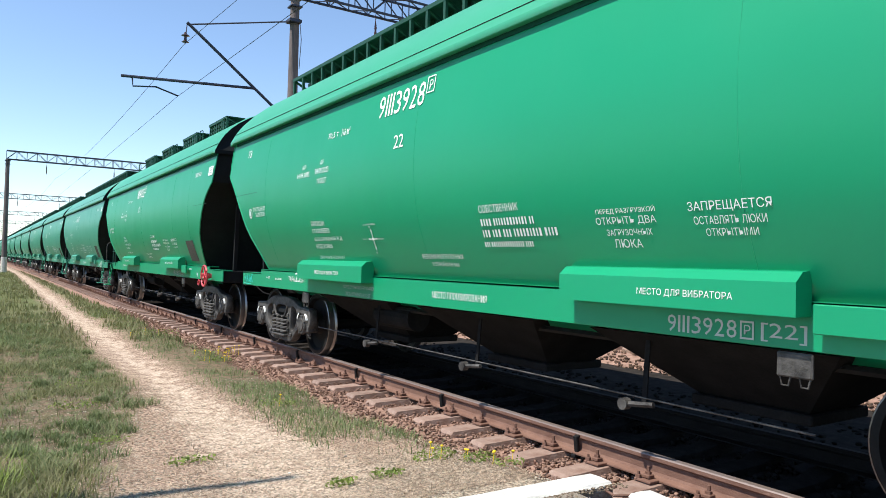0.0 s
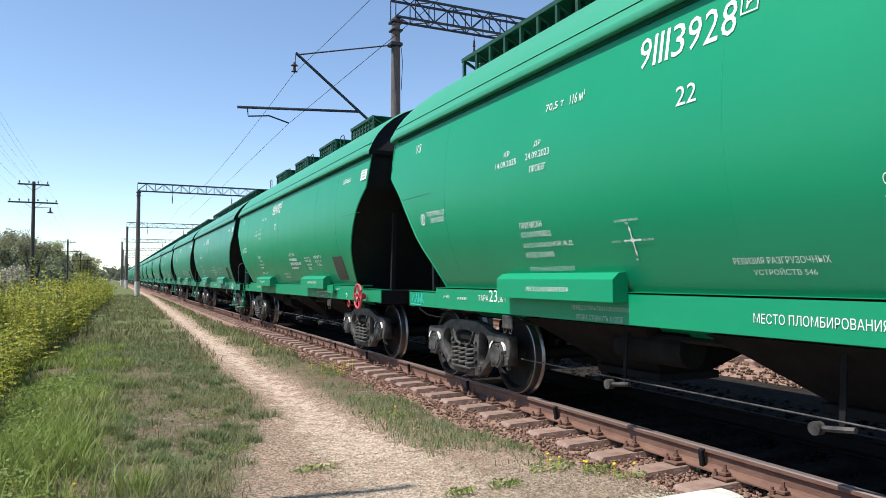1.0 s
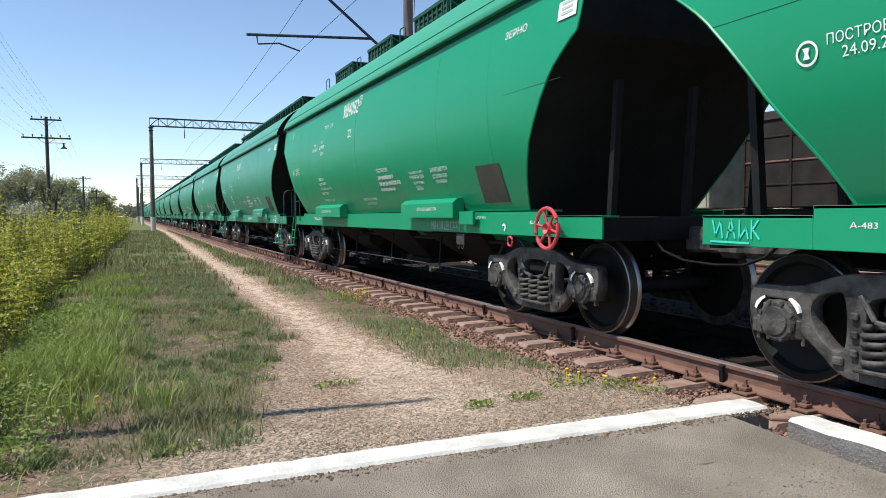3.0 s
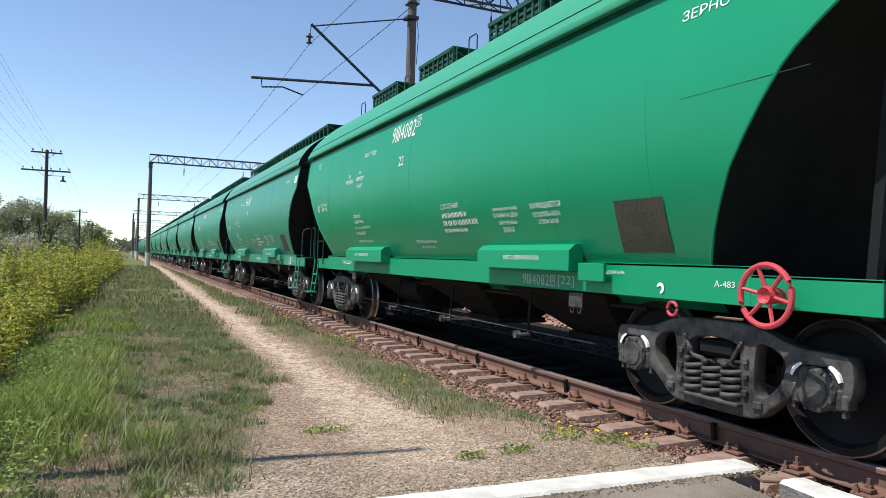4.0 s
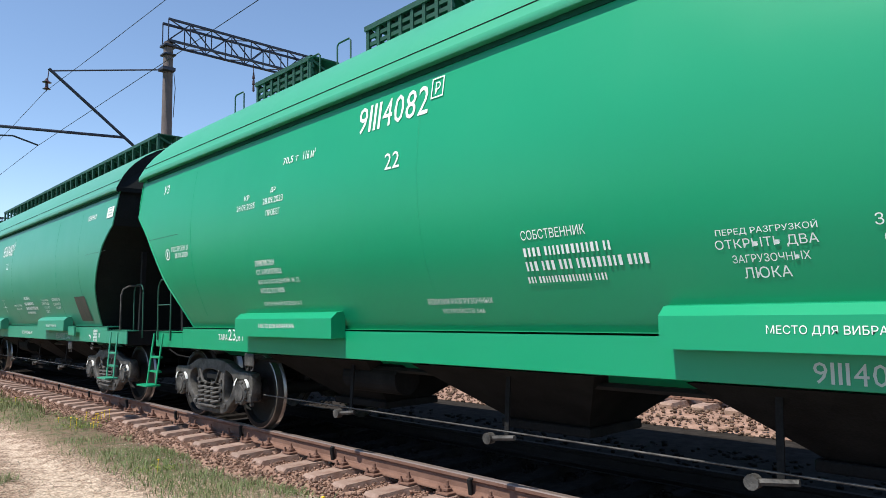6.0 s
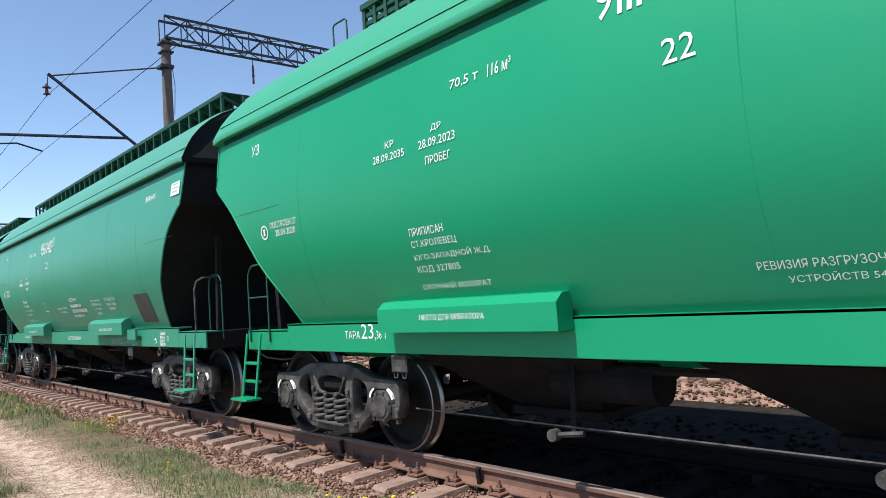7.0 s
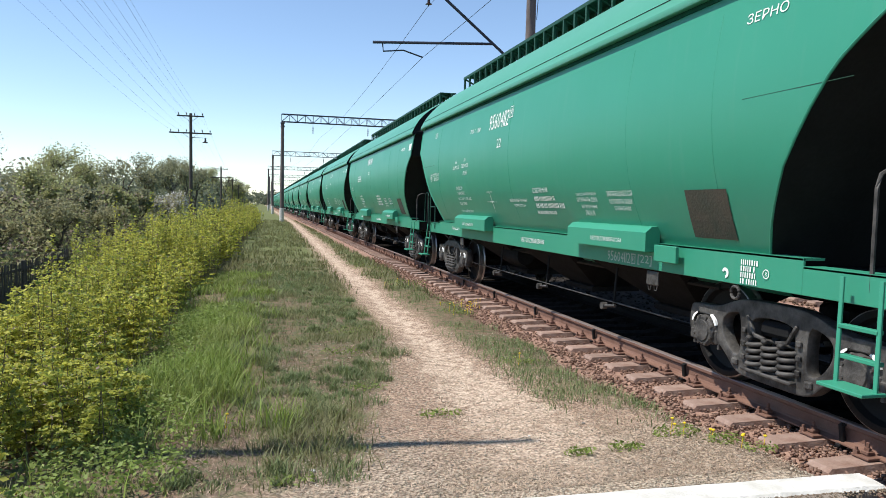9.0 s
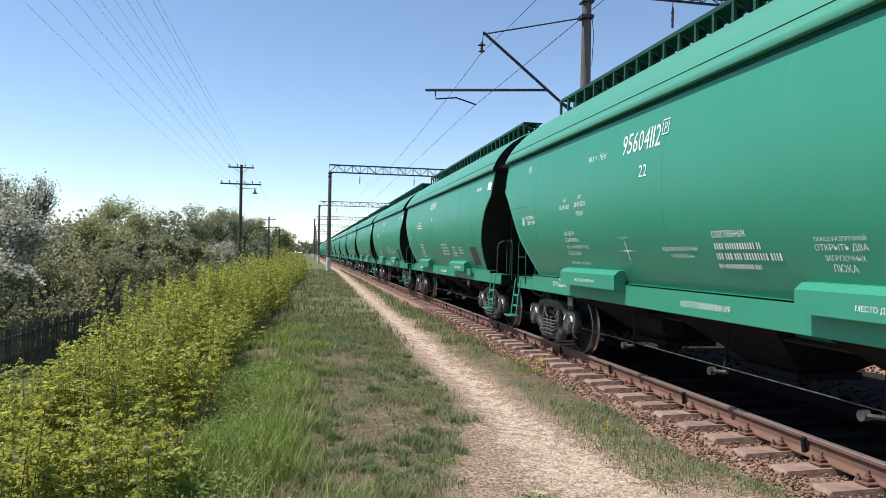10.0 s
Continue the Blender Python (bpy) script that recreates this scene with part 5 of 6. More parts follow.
def cantilever(root, ox, oy, oz):
    """The bracket that reaches over the track; places in the world less the pole's own."""
    def at(x, z):
        return (x - ox, -0.1, z - oz)

    bm = bmesh.new()
    tube(bm, [at(5.25, 9.0), at(8.75, 6.25)], 0.05, 8)
    part("inclined_tube", bm, DARKMETAL, root)
    bm = bmesh.new()
    tube(bm, [at(5.32, 8.95), at(8.7, 9.76)], 0.025, 6)
    box(bm, at(8.72, 9.76), (0.42, 0.42, 0.1))
    part("tie_rod", bm, DARKMETAL, root)
    bm = bmesh.new()
    tube(bm, [at(3.41, 7.02), at(7.45, 7.28)], 0.045, 8)
    part("steady_tube", bm, DARKMETAL, root)
    bm = bmesh.new()
    tube(bm, [at(3.72, 7.03), at(3.75, 6.76), at(4.4, 6.84), at(5.05, 6.66)], 0.025, 6)
    part("register_arm", bm, DARKMETAL, root)
    bm = bmesh.new()
    tube(bm, [at(5.25, 8.95), at(5.2, 8.3)], 0.015, 5)
    lathe(bm, [(0, 0.03), (0.02, 0.11), (0.07, 0.05), (0.2, 0.04), (0.22, 0.13), (0.28, 0.05), (0.34, 0.03)], "z", 12, at(5.21, 8.35))
    part("insulator", bm, INSUL, root)
    bm = bmesh.new()
    tube(bm, [(0.14, -0.1, 9.9 - oz), (0.22, -0.1, 9.2 - oz), (0.17, -0.1, 8.2 - oz)], 0.012, 5)
    part("loose_cable", bm, WIRE, root)


cantilever(near, 8.79, 22.5, -0.1)
for y, x in ((70, 1.92), (120, 1.75), (170, 1.5), (220, 2.3), (270, 3.4), (320, 4.6)):
    gantry(x, y, x + 14.2, 10.40, 0.0, 1.35, (2.9, 8.3))


def wires(name, runs, r, label, category, material=None):
    root = empty(name)
    for pts in runs:
        bm = bmesh.new()
        tube(bm, pts, r, 4)
        part("wire", bm, material or WIRE, root)
    return tagged(root, label, category)


def span(p, q, sag, n=10):
    p, q = Vector(p), Vector(q)
    return [p.lerp(q, k / n) - Vector((0, 0, sag * 4 * (k / n) * (1 - k / n))) for k in range(n + 1)]


def run(stations, sag):
    out = []
    for a, c in zip(stations, stations[1:]):
        out += span(a, c, sag)[:-1]
    return out + [Vector(stations[-1])]


stops = [-27.5, 22.5, 70, 120, 170, 220, 270, 320]
wires("catenary", [run([(5.2 if k % 2 else 5.5, y, 8.32) for k, y in enumerate(stops)], 0.5)], 0.009, "sagging catenary wire over the track", "overhead wire")
wires("contact_wire", [run([(5.05 if k % 2 else 5.6, y, 6.66) for k, y in enumerate(stops)], 0.05)], 0.009, "taut contact wire over the track", "overhead wire")


# ---- telegraph line ----
def telegraph(x, y, z0, top, low, seed):
    root = empty("telegraph_pole", (x, y, z0))
    bm = bmesh.new()
    tube(bm, [(0, 0, 0), (0.02, 0, (top - z0) * 0.5), (0, 0, top - z0)], 0.15, 10, r_end=0.11)
    part("shaft", bm, TIMBER, root, smooth=True)
    for z, half, n in ((low[0] - z0, 1.03, 4), (low[1] - z0, 1.62, 6)):
        arm = empty("crossarm", (0, 0, z))
        arm.parent = root
        bm = bmesh.new()
        box(bm, (0, -0.13, 0), (half * 2, 0.09, 0.11), bevel=0.01)
        for s in (-1, 1):
            beam(bm, (s * 0.55, -0.12, -0.05), (0, -0.12, -0.5), 0.02, 0.03)
        part("timber_arm", bm, TIMBER, arm)
        for k in range(n):
            xx = -half + 0.12 + (2 * half - 0.24) * k / (n - 1)
            bm = bmesh.new()
            lathe(bm, [(0.05, 0.018), (0.13, 0.018), (0.13, 0.05), (0.17, 0.055), (0.2, 0.035), (0.24, 0.045), (0.27, 0.0)], "z", 8, (xx, -0.13, 0))
            part("insulator", bm, TIMBER, arm)
    bm = bmesh.new()
    tube(bm, [(0, -0.1, low[1] - z0 - 0.35), (1.25, -0.1, low[1] - z0 - 0.35)], 0.02, 5)
    lathe(bm, [(-0.75, 0.22), (-0.70, 0.20), (-0.62, 0.07), (-0.38, 0.05), (-0.35, 0.0)], "z", 12, (1.12, -0.1, low[1] - z0))
    part("bell_lamp", bm, TIMBER, root, "dark bell-shaped lamp on a short arm")
    return tagged(root, "dark timber telegraph pole with two crossarms", "telegraph pole", "telegraph poles")


TEL = [(-3.3, 5.05, -0.3, 9.3, (9.05, 7.9)), (-5.55, 60, -0.6, 8.85, (8.62, 7.27)), (-6.15, 115, -0.6, 7.3, (6.9, 5.58)), (-6.6, 170, -0.6, 7.2, (6.8, 5.5)), (-6.9, 225, -0.6, 7.2, (6.8, 5.5)), (-7.1, 280, -0.6, 7.2, (6.8, 5.5))]
for k, (x, y, z0, top, low) in enumerate(TEL):
    if k == 0:
        root = empty("telegraph_pole", (x, y, z0))
        bm = bmesh.new()
        tube(bm, [(0, 0, 0), (0.03, 0, 5), (0, 0, top - z0)], 0.20, 10, r_end=0.045)
        part("shaft", bm, TIMBER, root, smooth=True)
        tagged(root, "plain timber post whose shadow crosses the path", "post")
    else:
        telegraph(x, y, z0, top, low, k)
lines = []
for half, n, i in ((1.03, 4, 0), (1.62, 6, 1)):
    for k in range(n):
        xx = -half + 0.12 + (2 * half - 0.24) * k / (n - 1)
        st = [(-5.2 + xx, 5, (9.4, 8.1)[i])] + [(x + xx, y - 0.13, low[i] + 0.2) for x, y, _, _, low in TEL[1:]]
        st.insert(0, (-5.2 + xx, -45, (9.4, 8.1)[i]))
        lines.append(run(st, 0.5))
wires("telegraph_wires", lines, 0.004, "ten thin telegraph wires from pole to pole", "wire")


# ---- fence ----
def fence():
    root = empty("picket_fence", (-7.45, 17.5, 0))
    bm0 = bmesh.new()
    box(bm0, (0, 0, 0.55), (0.022, 0.075, 1.1), bevel=0.004)
    for v in bm0.verts:
        if v.co.z > 1.0:
            v.co.y *= 0.3
    me = bpy.data.meshes.new("picket")
    bm0.to_mesh(me)
    bm0.free()
    me.materials.append(GREYWOOD)
    rng = random.Random(4)
    for k in range(110):
        o = new("picket", me)
        o.parent = root
        y = 0.12 * k
        o.location = (rng.uniform(-0.01, 0.01), y, -1.33 + rng.uniform(-0.05, 0.05) + 0.05 * math.sin(y * 0.6))
        o.rotation_euler = (rng.uniform(-0.05, 0.05), rng.uniform(-0.03, 0.03), 0)
    for z in (-1.0, -0.5):
        bm = bmesh.new()
        box(bm, (-0.04, 6.6, z), (0.05, 13.3, 0.08))
        part("fence_rail", bm, GREYWOOD, root)
    for k in range(6):
        bm = bmesh.new()
        box(bm, (-0.1, 2.65 * k, -0.85), (0.1, 0.1, 1.2), bevel=0.01)
        part("post", bm, GREYWOOD, root)
    tagged(root, "grey weathered picket fence below the shrubs", "fence")


fence()


# ---- plants ----
def tri_blades(name, xs, ys, zs, tall, width, lean, rng, material, label):
    """Bent grass blades, each of two faces."""
    n = len(xs)
    a = rng.uniform(0, math.tau, n)
    dx, dy = np.cos(a), np.sin(a)
    ln = lean * tall * rng.uniform(0.2, 1.2, n)
    base = np.stack([xs, ys, zs], 1)
    side = np.stack([-dy, dx, np.zeros(n)], 1) * (width / 2)[:, None]
    out = np.stack([dx, dy, np.zeros(n)], 1)
    mid = base + out * (ln * 0.35)[:, None] + np.stack([0 * tall, 0 * tall, tall * 0.6], 1)
    tip = base + out * ln[:, None] + np.stack([0 * tall, 0 * tall, tall], 1)
    v = np.stack([base - side, base + side, mid + side * 0.7, mid - side * 0.7, tip + side * 0.08, tip - side * 0.08], 1).reshape(-1, 3)
    f = (np.arange(n)[:, None, None] * 6 + np.array([[0, 1, 2, 3], [3, 2, 4, 5]])[None]).reshape(-1, 4)
    return tagged(soup(name, v, f, material), label, "grass", kind="stuff")


HEIGHTS = np.vectorize(height, otypes=[float])


def sow(count, x0, x1, y0, y1, rng, keep, power=1.0):
    """Random places, thicker near y0, thinned by keep(x, y, noise)."""
    x = rng.uniform(x0, x1, count)
    y = y0 + (y1 - y0) * rng.uniform(0, 1, count) ** power
    n = np.array([noise.noise((a * 0.9, b * 0.9, 4.0)) + 0.5 * noise.noise((a * 3.0, b * 3.0, 9.0)) for a, b in zip(x, y)])
    ok = rng.uniform(0, 1, count) < keep(x, y, n)
    x, y = x[ok], y[ok]
    return x, y, HEIGHTS(x, y) - 0.01


def smooth(v, a, c):
    t = np.clip((v - a) / (c - a), 0, 1)
    return t * t * (3 - 2 * t)


def path_gap(x, y):
    near = 1 - smooth(y, 4.6, 9.5)
    return smooth(np.abs(x - np.minimum(2.05 + 0.0135 * y, 2.9)) - (0.25 + 0.95 * near), 0, 0.5)


rng = np.random.default_rng(11)
x, y, z = sow(150000, -1.6, 1.8, 3.6, 22, rng, lambda x, y, n: (0.12 + smooth(n, -0.08, 0.34)) * path_gap(x, y) * (0.6 + 0.4 * smooth(-x, -1.2, 0.4)) * smooth(y, 3.8, 5.2) * (1 - smooth(y, 15, 22)), 1.7)
tri_blades("grass", x, y, z, rng.uniform(0.03, 0.125, len(x)), rng.uniform(0.005, 0.010, len(x)), 1.4, rng, GRASS, "short spring grass on the verge")
x, y, z = sow(110000, -2.0, 1.4, 3.6, 18, rng, lambda x, y, n: smooth(n - np.abs(x + 0.3 + 0.03 * (y - 5)) * 0.8, -0.75, 0.1) * smooth(y + n * 0.7, 4.7, 5.5) * smooth(-x + 0.75 * n + 0.012 * (y - 5), -0.05, 0.55), 1.6)
tri_blades("tall_grass", x, y, z, rng.uniform(0.08, 0.32, len(x)) * (1 - 0.4 * smooth(y, 7, 12)), rng.uniform(0.006, 0.011, len(x)) * (1 + smooth(y, 7, 16)), 0.95, rng, LUSH, "lush taller grass beside the shrubs")
x, y, z = sow(52000, -1.2, 3.4, 3.7, 18, rng, lambda x, y, n: (1 - smooth(y, 9, 18)) * smooth(-n, -0.35, 0.3) * (0.2 + 0.8 * path_gap(x, y)) * smooth(np.abs(x - np.minimum(2.05 + 0.0135 * y, 2.9)), 0.2, 0.6), 1.4)
tri_blades("dry_grass", x, y, z, rng.uniform(0.012, 0.05, len(x)), rng.uniform(0.004, 0.008, len(x)), 3.0, rng, DRY, "flattened straw-coloured dry grass")
x, y, z = sow(38000, 2.35, 3.85, 4.0, 26, rng, lambda x, y, n: smooth(n, -0.3, 0.35) * smooth(x, 2.4, 2.8) * smooth(y, 4.4, 6), 1.5)
tri_blades("track_side_grass", x, y, z, rng.uniform(0.02, 0.10, len(x)), rng.uniform(0.005, 0.010, len(x)), 1.3, rng, CLUMP, "sparse grass along the ballast")
x, y, z = sow(42000, -0.6, 3.5, 3.6, 10, rng, lambda x, y, n: (0.25 + 0.75 * smooth(-n, -0.3, 0.3)) * (1 - smooth(y + n, 5.5, 9.5)), 1.5)
tri_blades("straw_litter", x, y, z + 0.014, rng.uniform(0.004, 0.016, len(x)), rng.uniform(0.003, 0.006, len(x)), 5.0, rng, STRAW, "pale straw litter lying flat on trodden ground")
x, y, z = sow(46000, -1.8, 3.6, 13, 75, rng, lambda x, y, n: smooth(y, 13, 18) * smooth(n, -0.4, 0.3) * smooth(np.abs(x - np.minimum(2.05 + 0.0135 * y, 2.9)), 0.2, 0.55), 1.5)
tri_blades("far_grass", x, y, z, rng.uniform(0.06, 0.18, len(x)), rng.uniform(0.012, 0.03, len(x)), 0.7, rng, GRASS, "grass verge farther along the path")
x, y, z = sow(9000, -9, -0.5, 3, 16, rng, lambda x, y, n: 0.3 + 0 * x, 1.2)
tri_blades("slope_grass", x, y, z, rng.uniform(0.1, 0.3, len(x)), rng.uniform(0.01, 0.016, len(x)), 0.7, rng, LUSH, "grass on the slope under the shrubs")


def turf_clumps():
    """Tufts of coarse grass that stand apart on the trodden turf."""
    rg = np.random.default_rng(77)
    xs, ys, tall = [], [], []
    k = 0
    while k < 760:
        y = 4.0 + 17 * rg.uniform() ** 1.5
        x = -0.5 + 2.2 * rg.uniform() ** 1.15
        room = float(path_gap(np.array(x), np.array(y)))
        k += 1
        if rg.uniform() > room * (0.35 if y < 5 else 1.0) or noise.noise((x * 0.8, y * 0.5, 31.0)) < -0.25:
            continue
        n, r, h = int(rg.uniform(40, 170)), rg.uniform(0.04, 0.17), rg.uniform(0.05, 0.14)
        a, d = rg.uniform(0, math.tau, n), r * np.sqrt(rg.uniform(0, 1, n))
        xs.append(x + d * np.cos(a) * 1.25)
        ys.append(y + d * np.sin(a))
        tall.append(h * rg.uniform(0.5, 1.2, n) * (1.1 - 0.5 * d / r))
    x, y, tall = np.concatenate(xs), np.concatenate(ys), np.concatenate(tall)
    tri_blades("grass_clumps", x, y, HEIGHTS(x, y) - 0.01, tall, rg.uniform(0.005, 0.010, len(x)), 1.1, rg, CLUMP, "coarse grey-green grass tufts on the trodden turf")


turf_clumps()


def leaves(centres, size, rng, aspect=0.6, up=0.3, tumble=1.0):
    """Diamond leaves, tilted every way, two faces that fold along the rib."""
    n = len(centres)
    d = rng.normal(size=(n, 3))
    d[:, 2] = np.abs(d[:, 2]) * up - 0.1
    d /= np.linalg.norm(d, axis=1)[:, None]
    r = rng.normal(size=(n, 3)) * tumble + np.array([0, 0, 1.0 - tumble])
    s = np.cross(d, r)
    s /= np.linalg.norm(s, axis=1)[:, None] + 1e-9
    size = np.broadcast_to(size, (n,))[:, None]
    c = np.asarray(centres)
    v = np.stack([c - d * size * 0.5, c + s * size * aspect * 0.5, c + d * size * 0.5, c - s * size * aspect * 0.5], 1)
    f = np.arange(n)[:, None] * 4 + np.arange(4)[None]
    return v.reshape(-1, 3), f


def thicket():
    """Waist-high saplings: thin stems with whorls of leaves, yellow-green on top."""
    rng = np.random.default_rng(5)
    lv, sizes, stems = [], [], []
    for y0, y1, count, per, leaf in ((3.6, 9, 700, 140, 0.046), (9, 22, 1500, 84, 0.062), (22, 70, 2300, 36, 0.11)):
        k = 0
        while k < count:
            y = y0 + (y1 - y0) * rng.uniform() ** 1.2
            edge = float(np.interp(y, [3, 6.6, 11, 16, 26, 40, 70], [-1.1, -1.0, -1.3, -1.1, -0.75, -0.35, 0.0])) + 0.5 * noise.noise((3.0, y * 0.45, 7.0)) - 0.4 * rng.uniform()
            x = edge - rng.uniform() ** 1.1 * (2.6 if y < 7 else 2.9 if y < 20 else 3.6)
            dens = noise.noise((x * 0.55, y * 0.55, 2.0))
            if dens < (-0.22 if y < 9 else -0.34):
                k += 0.3
                continue
            k += 1
            z = height(x, y) - 0.03
            tall = (0.62 + 0.42 * min(1, (edge - x) / 1.2)) * rng.uniform(0.45, 1.35) * (0.68 if y < 8 else 1.12 if y < 15 else 1.4) * (1.0 + 0.55 * noise.noise((x * 0.8, y * 0.5, 6.0))) * (1 - (0.42 if y < 20 else 0.15) * min(1, max(0, (edge - x - 1.0) / 1.4)))
            tall *= 1.45 if rng.uniform() < 0.07 else 1.0
            lean = rng.normal(size=2) * 0.1
            stems.append((x, y, z, tall, *lean))
            t = 0.3 + 0.7 * rng.uniform(size=per) ** 0.6
            tiers = max(4, round(tall / 0.1))
            t = np.round(t * tiers) / tiers + rng.normal(size=per) * 0.014
            spread = rng.uniform(0.15, 1.0, per) ** 0.7 * (0.055 + 0.10 * (1 - t))
            a = rng.uniform(0, math.tau, per)
            lv.append(np.stack([x + lean[0] * t + spread * np.cos(a), y + lean[1] * t + spread * np.sin(a), z + tall * t], 1))
            sizes.append(leaf * rng.uniform(0.6, 1.25, per))
    v, f = leaves(np.concatenate(lv), np.concatenate(sizes), rng, 0.55, 0.5, 0.45)
    pick = np.searchsorted([0.84, 0.97], rng.uniform(size=len(f)))
    tagged(soup("shrub_thicket", v, f, [SHRUB, HERB, TWIG], mats=pick), "thicket of yellow-green leafy saplings along the slope", "shrubs", kind="stuff")
    vs, fs = [], []
    for i, (x, y, z, tall, lx, ly) in enumerate(stems):
        r = 0.006 if y < 20 else 0.01
        for p, q in ((0, 1),):
            ring = [(r, 0), (-r * 0.5, r * 0.87), (-r * 0.5, -r * 0.87)]
            vs += [(x + a, y + b, z) for a, b in ring] + [(x + lx + a * 0.4, y + ly + b * 0.4, z + tall) for a, b in ring]
        o = 6 * i
        fs += [(o, o + 1, o + 4, o + 3), (o + 1, o + 2, o + 5, o + 4), (o + 2, o, o + 3, o + 5)]
    tagged(soup("shrub_stems", vs, fs, TWIG), "thin brown stems of the sapling thicket", "shrubs", kind="stuff")
    # broad green herbs low at the edge
    c = []
    for k in range(420):
        y = rng.uniform(3.8, 12)
        x = -1.0 + rng.normal() * 0.3
        z = height(x, y)
        m = 34
        a = rng.uniform(0, math.tau, m)
        rr = rng.uniform(0.02, 0.14, m)
        c.append(np.stack([x + rr * np.cos(a), y + rr * np.sin(a), z + rng.uniform(0.03, 0.2, m)], 1))
    v, f = leaves(np.concatenate(c), rng.uniform(0.022, 0.05, 420 * 34), rng, 0.55, 0.5, 0.5)
    tagged(soup("broadleaf_herbs", v, f, HERB), "low green broadleaf herbs at the edge of the shrubs", "herbs", kind="stuff")


thicket()


def tuft(x, y, r, n, tall, yellow, seed):
    """A low weed rosette by the path, with dandelion heads where they bloom."""
    rg = np.random.default_rng(seed)
    root = empty("weed_tuft", (x, y, height(x, y)))
    a = rg.uniform(0, math.tau, n)
    d = r * np.sqrt(rg.uniform(0, 1, n))
    c = np.stack([d * np.cos(a) * 1.3, d * np.sin(a) * 0.7, rg.uniform(0.01, tall, n)], 1)
    v, f = leaves(c, rg.uniform(0.02, 0.05, n), rg, 0.4, 0.8, 0.6)
    tagged(soup("leaf_rosette", v, f, HERB, root), kind="stuff")
    for k in range(yellow):
        bm = bmesh.new()
        px, py, h = rg.uniform(-r, r) * 1.2, rg.uniform(-r, r) * 0.7, rg.uniform(0.05, tall + 0.06)
        tube(bm, [(px, py, 0), (px + 0.01, py, h)], 0.003, 4)
        lathe(bm, [(h, 0.006), (h + 0.006, 0.014), (h + 0.012, 0.013), (h + 0.018, 0.0)], "z", 9, (px + 0.01, py, 0))
        part("dandelion_head", bm, YELLOW, root, "yellow dandelion head")
    return tagged(root, "low weed tuft with yellow dandelions" if yellow else "low green weed tuft on bare ground", "weed", "weed tufts by the path")


for k, (x, y, r, n, tall, yel) in enumerate(((2.17, 4.17, 0.09, 90, 0.05, 0), (2.54, 4.2, 0.11, 110, 0.05, 0), (1.5, 5.5, 0.16, 130, 0.05, 0), (3.1, 4.45, 0.16, 150, 0.07, 3), (3.35, 4.2, 0.13, 120, 0.06, 3),
                                              (3.5, 4.0, 0.12, 80, 0.06, 2), (3.57, 12.3, 0.35, 160, 0.12, 14), (3.3, 11.2, 0.25, 120, 0.1, 5), (0.95, 8.2, 0.2, 150, 0.08, 0), (-0.3, 5.45, 0.1, 60, 0.08, 1),
                                              (0.2, 4.0, 0.1, 60, 0.06, 0), (1.0, 6.6, 0.2, 120, 0.06, 0), (3.0, 7.5, 0.2, 120, 0.08, 1), (3.2, 15.5, 0.4, 160, 0.14, 3), (2.95, 19.5, 0.45, 170, 0.15, 0), (1.15, 9.7, 0.2, 110, 0.1, 0))):
    tuft(x, y, r, n, tall, yel, 50 + k)


def tree(kind, x, y, tall, seed, label, dense=1.0):
    """Tapered trunk, forking limbs, and a loose crown of small leaves."""
    rg = random.Random(seed)
    nr = np.random.default_rng(seed)
    z0 = height(x, y) - 0.1
    root = empty("tree", (x, y, z0))
    bm = bmesh.new()
    tips = []

    def grow(p, d, l, r, depth):
        q = p + d * l
        mid = p.lerp(q, 0.5) + Vector((rg.uniform(-1, 1), rg.uniform(-1, 1), 0)) * l * 0.07
        tube(bm, [p, mid, q], r, 6 if depth < 2 else 4, r_end=r * 0.62)
        if depth >= 2:
            tips.append((mid, l))
        if depth >= 4:
            tips.append((q, l))
            return
        for k in range(rg.choice((2, 3, 3)) if depth else 4):
            a = rg.uniform(0, math.tau)
            tilt = rg.uniform(0.12, 0.42) if kind == "upright" else rg.uniform(0.35, 0.95)
            ref = d.orthogonal().normalized()
            nd = (d * math.cos(tilt) + (Matrix.Rotation(a, 3, d) @ ref) * math.sin(tilt)).normalized()
            nd = (nd + Vector((0, 0, 0.18))).normalized()
            grow(q if k else mid.lerp(q, 0.6), nd, l * rg.uniform(0.6, 0.82), r * 0.58, depth + 1)

    grow(Vector((0, 0, 0)), Vector((rg.uniform(-0.12, 0.12), rg.uniform(-0.12, 0.12), 1)).normalized(), tall * 0.27, tall * 0.022, 0)
    part("trunk", bm, BARK, root)
    per = int({"orchard": 20, "upright": 22}.get(kind, 52) * dense)
    c = np.concatenate([np.array(p)[None] + nr.normal(size=(per, 3)) * l * (0.22 if kind == "upright" else 0.4) for p, l in tips])
    size = {"orchard": 0.07, "blossom": 0.085, "upright": 0.055}.get(kind, 0.085) * (1 + y / 90)
    v, f = leaves(c, size * nr.uniform(0.6, 1.4, len(c)), nr, 0.7, 0.8)
    mats = None
    use = {"orchard": [OLIVE], "blossom": [BLOSSOM, OLIVE], "pale": [PALE, OLIVE], "upright": [BLOSSOM, OLIVE]}.get(kind, [OLIVE, FARLEAF])
    if len(use) == 2:
        mats = (nr.uniform(size=len(f)) < 0.42).astype(int)
    soup("crown", v, f, use, root, mats=mats)
    return tagged(root, label, "tree", "trees beyond the slope")


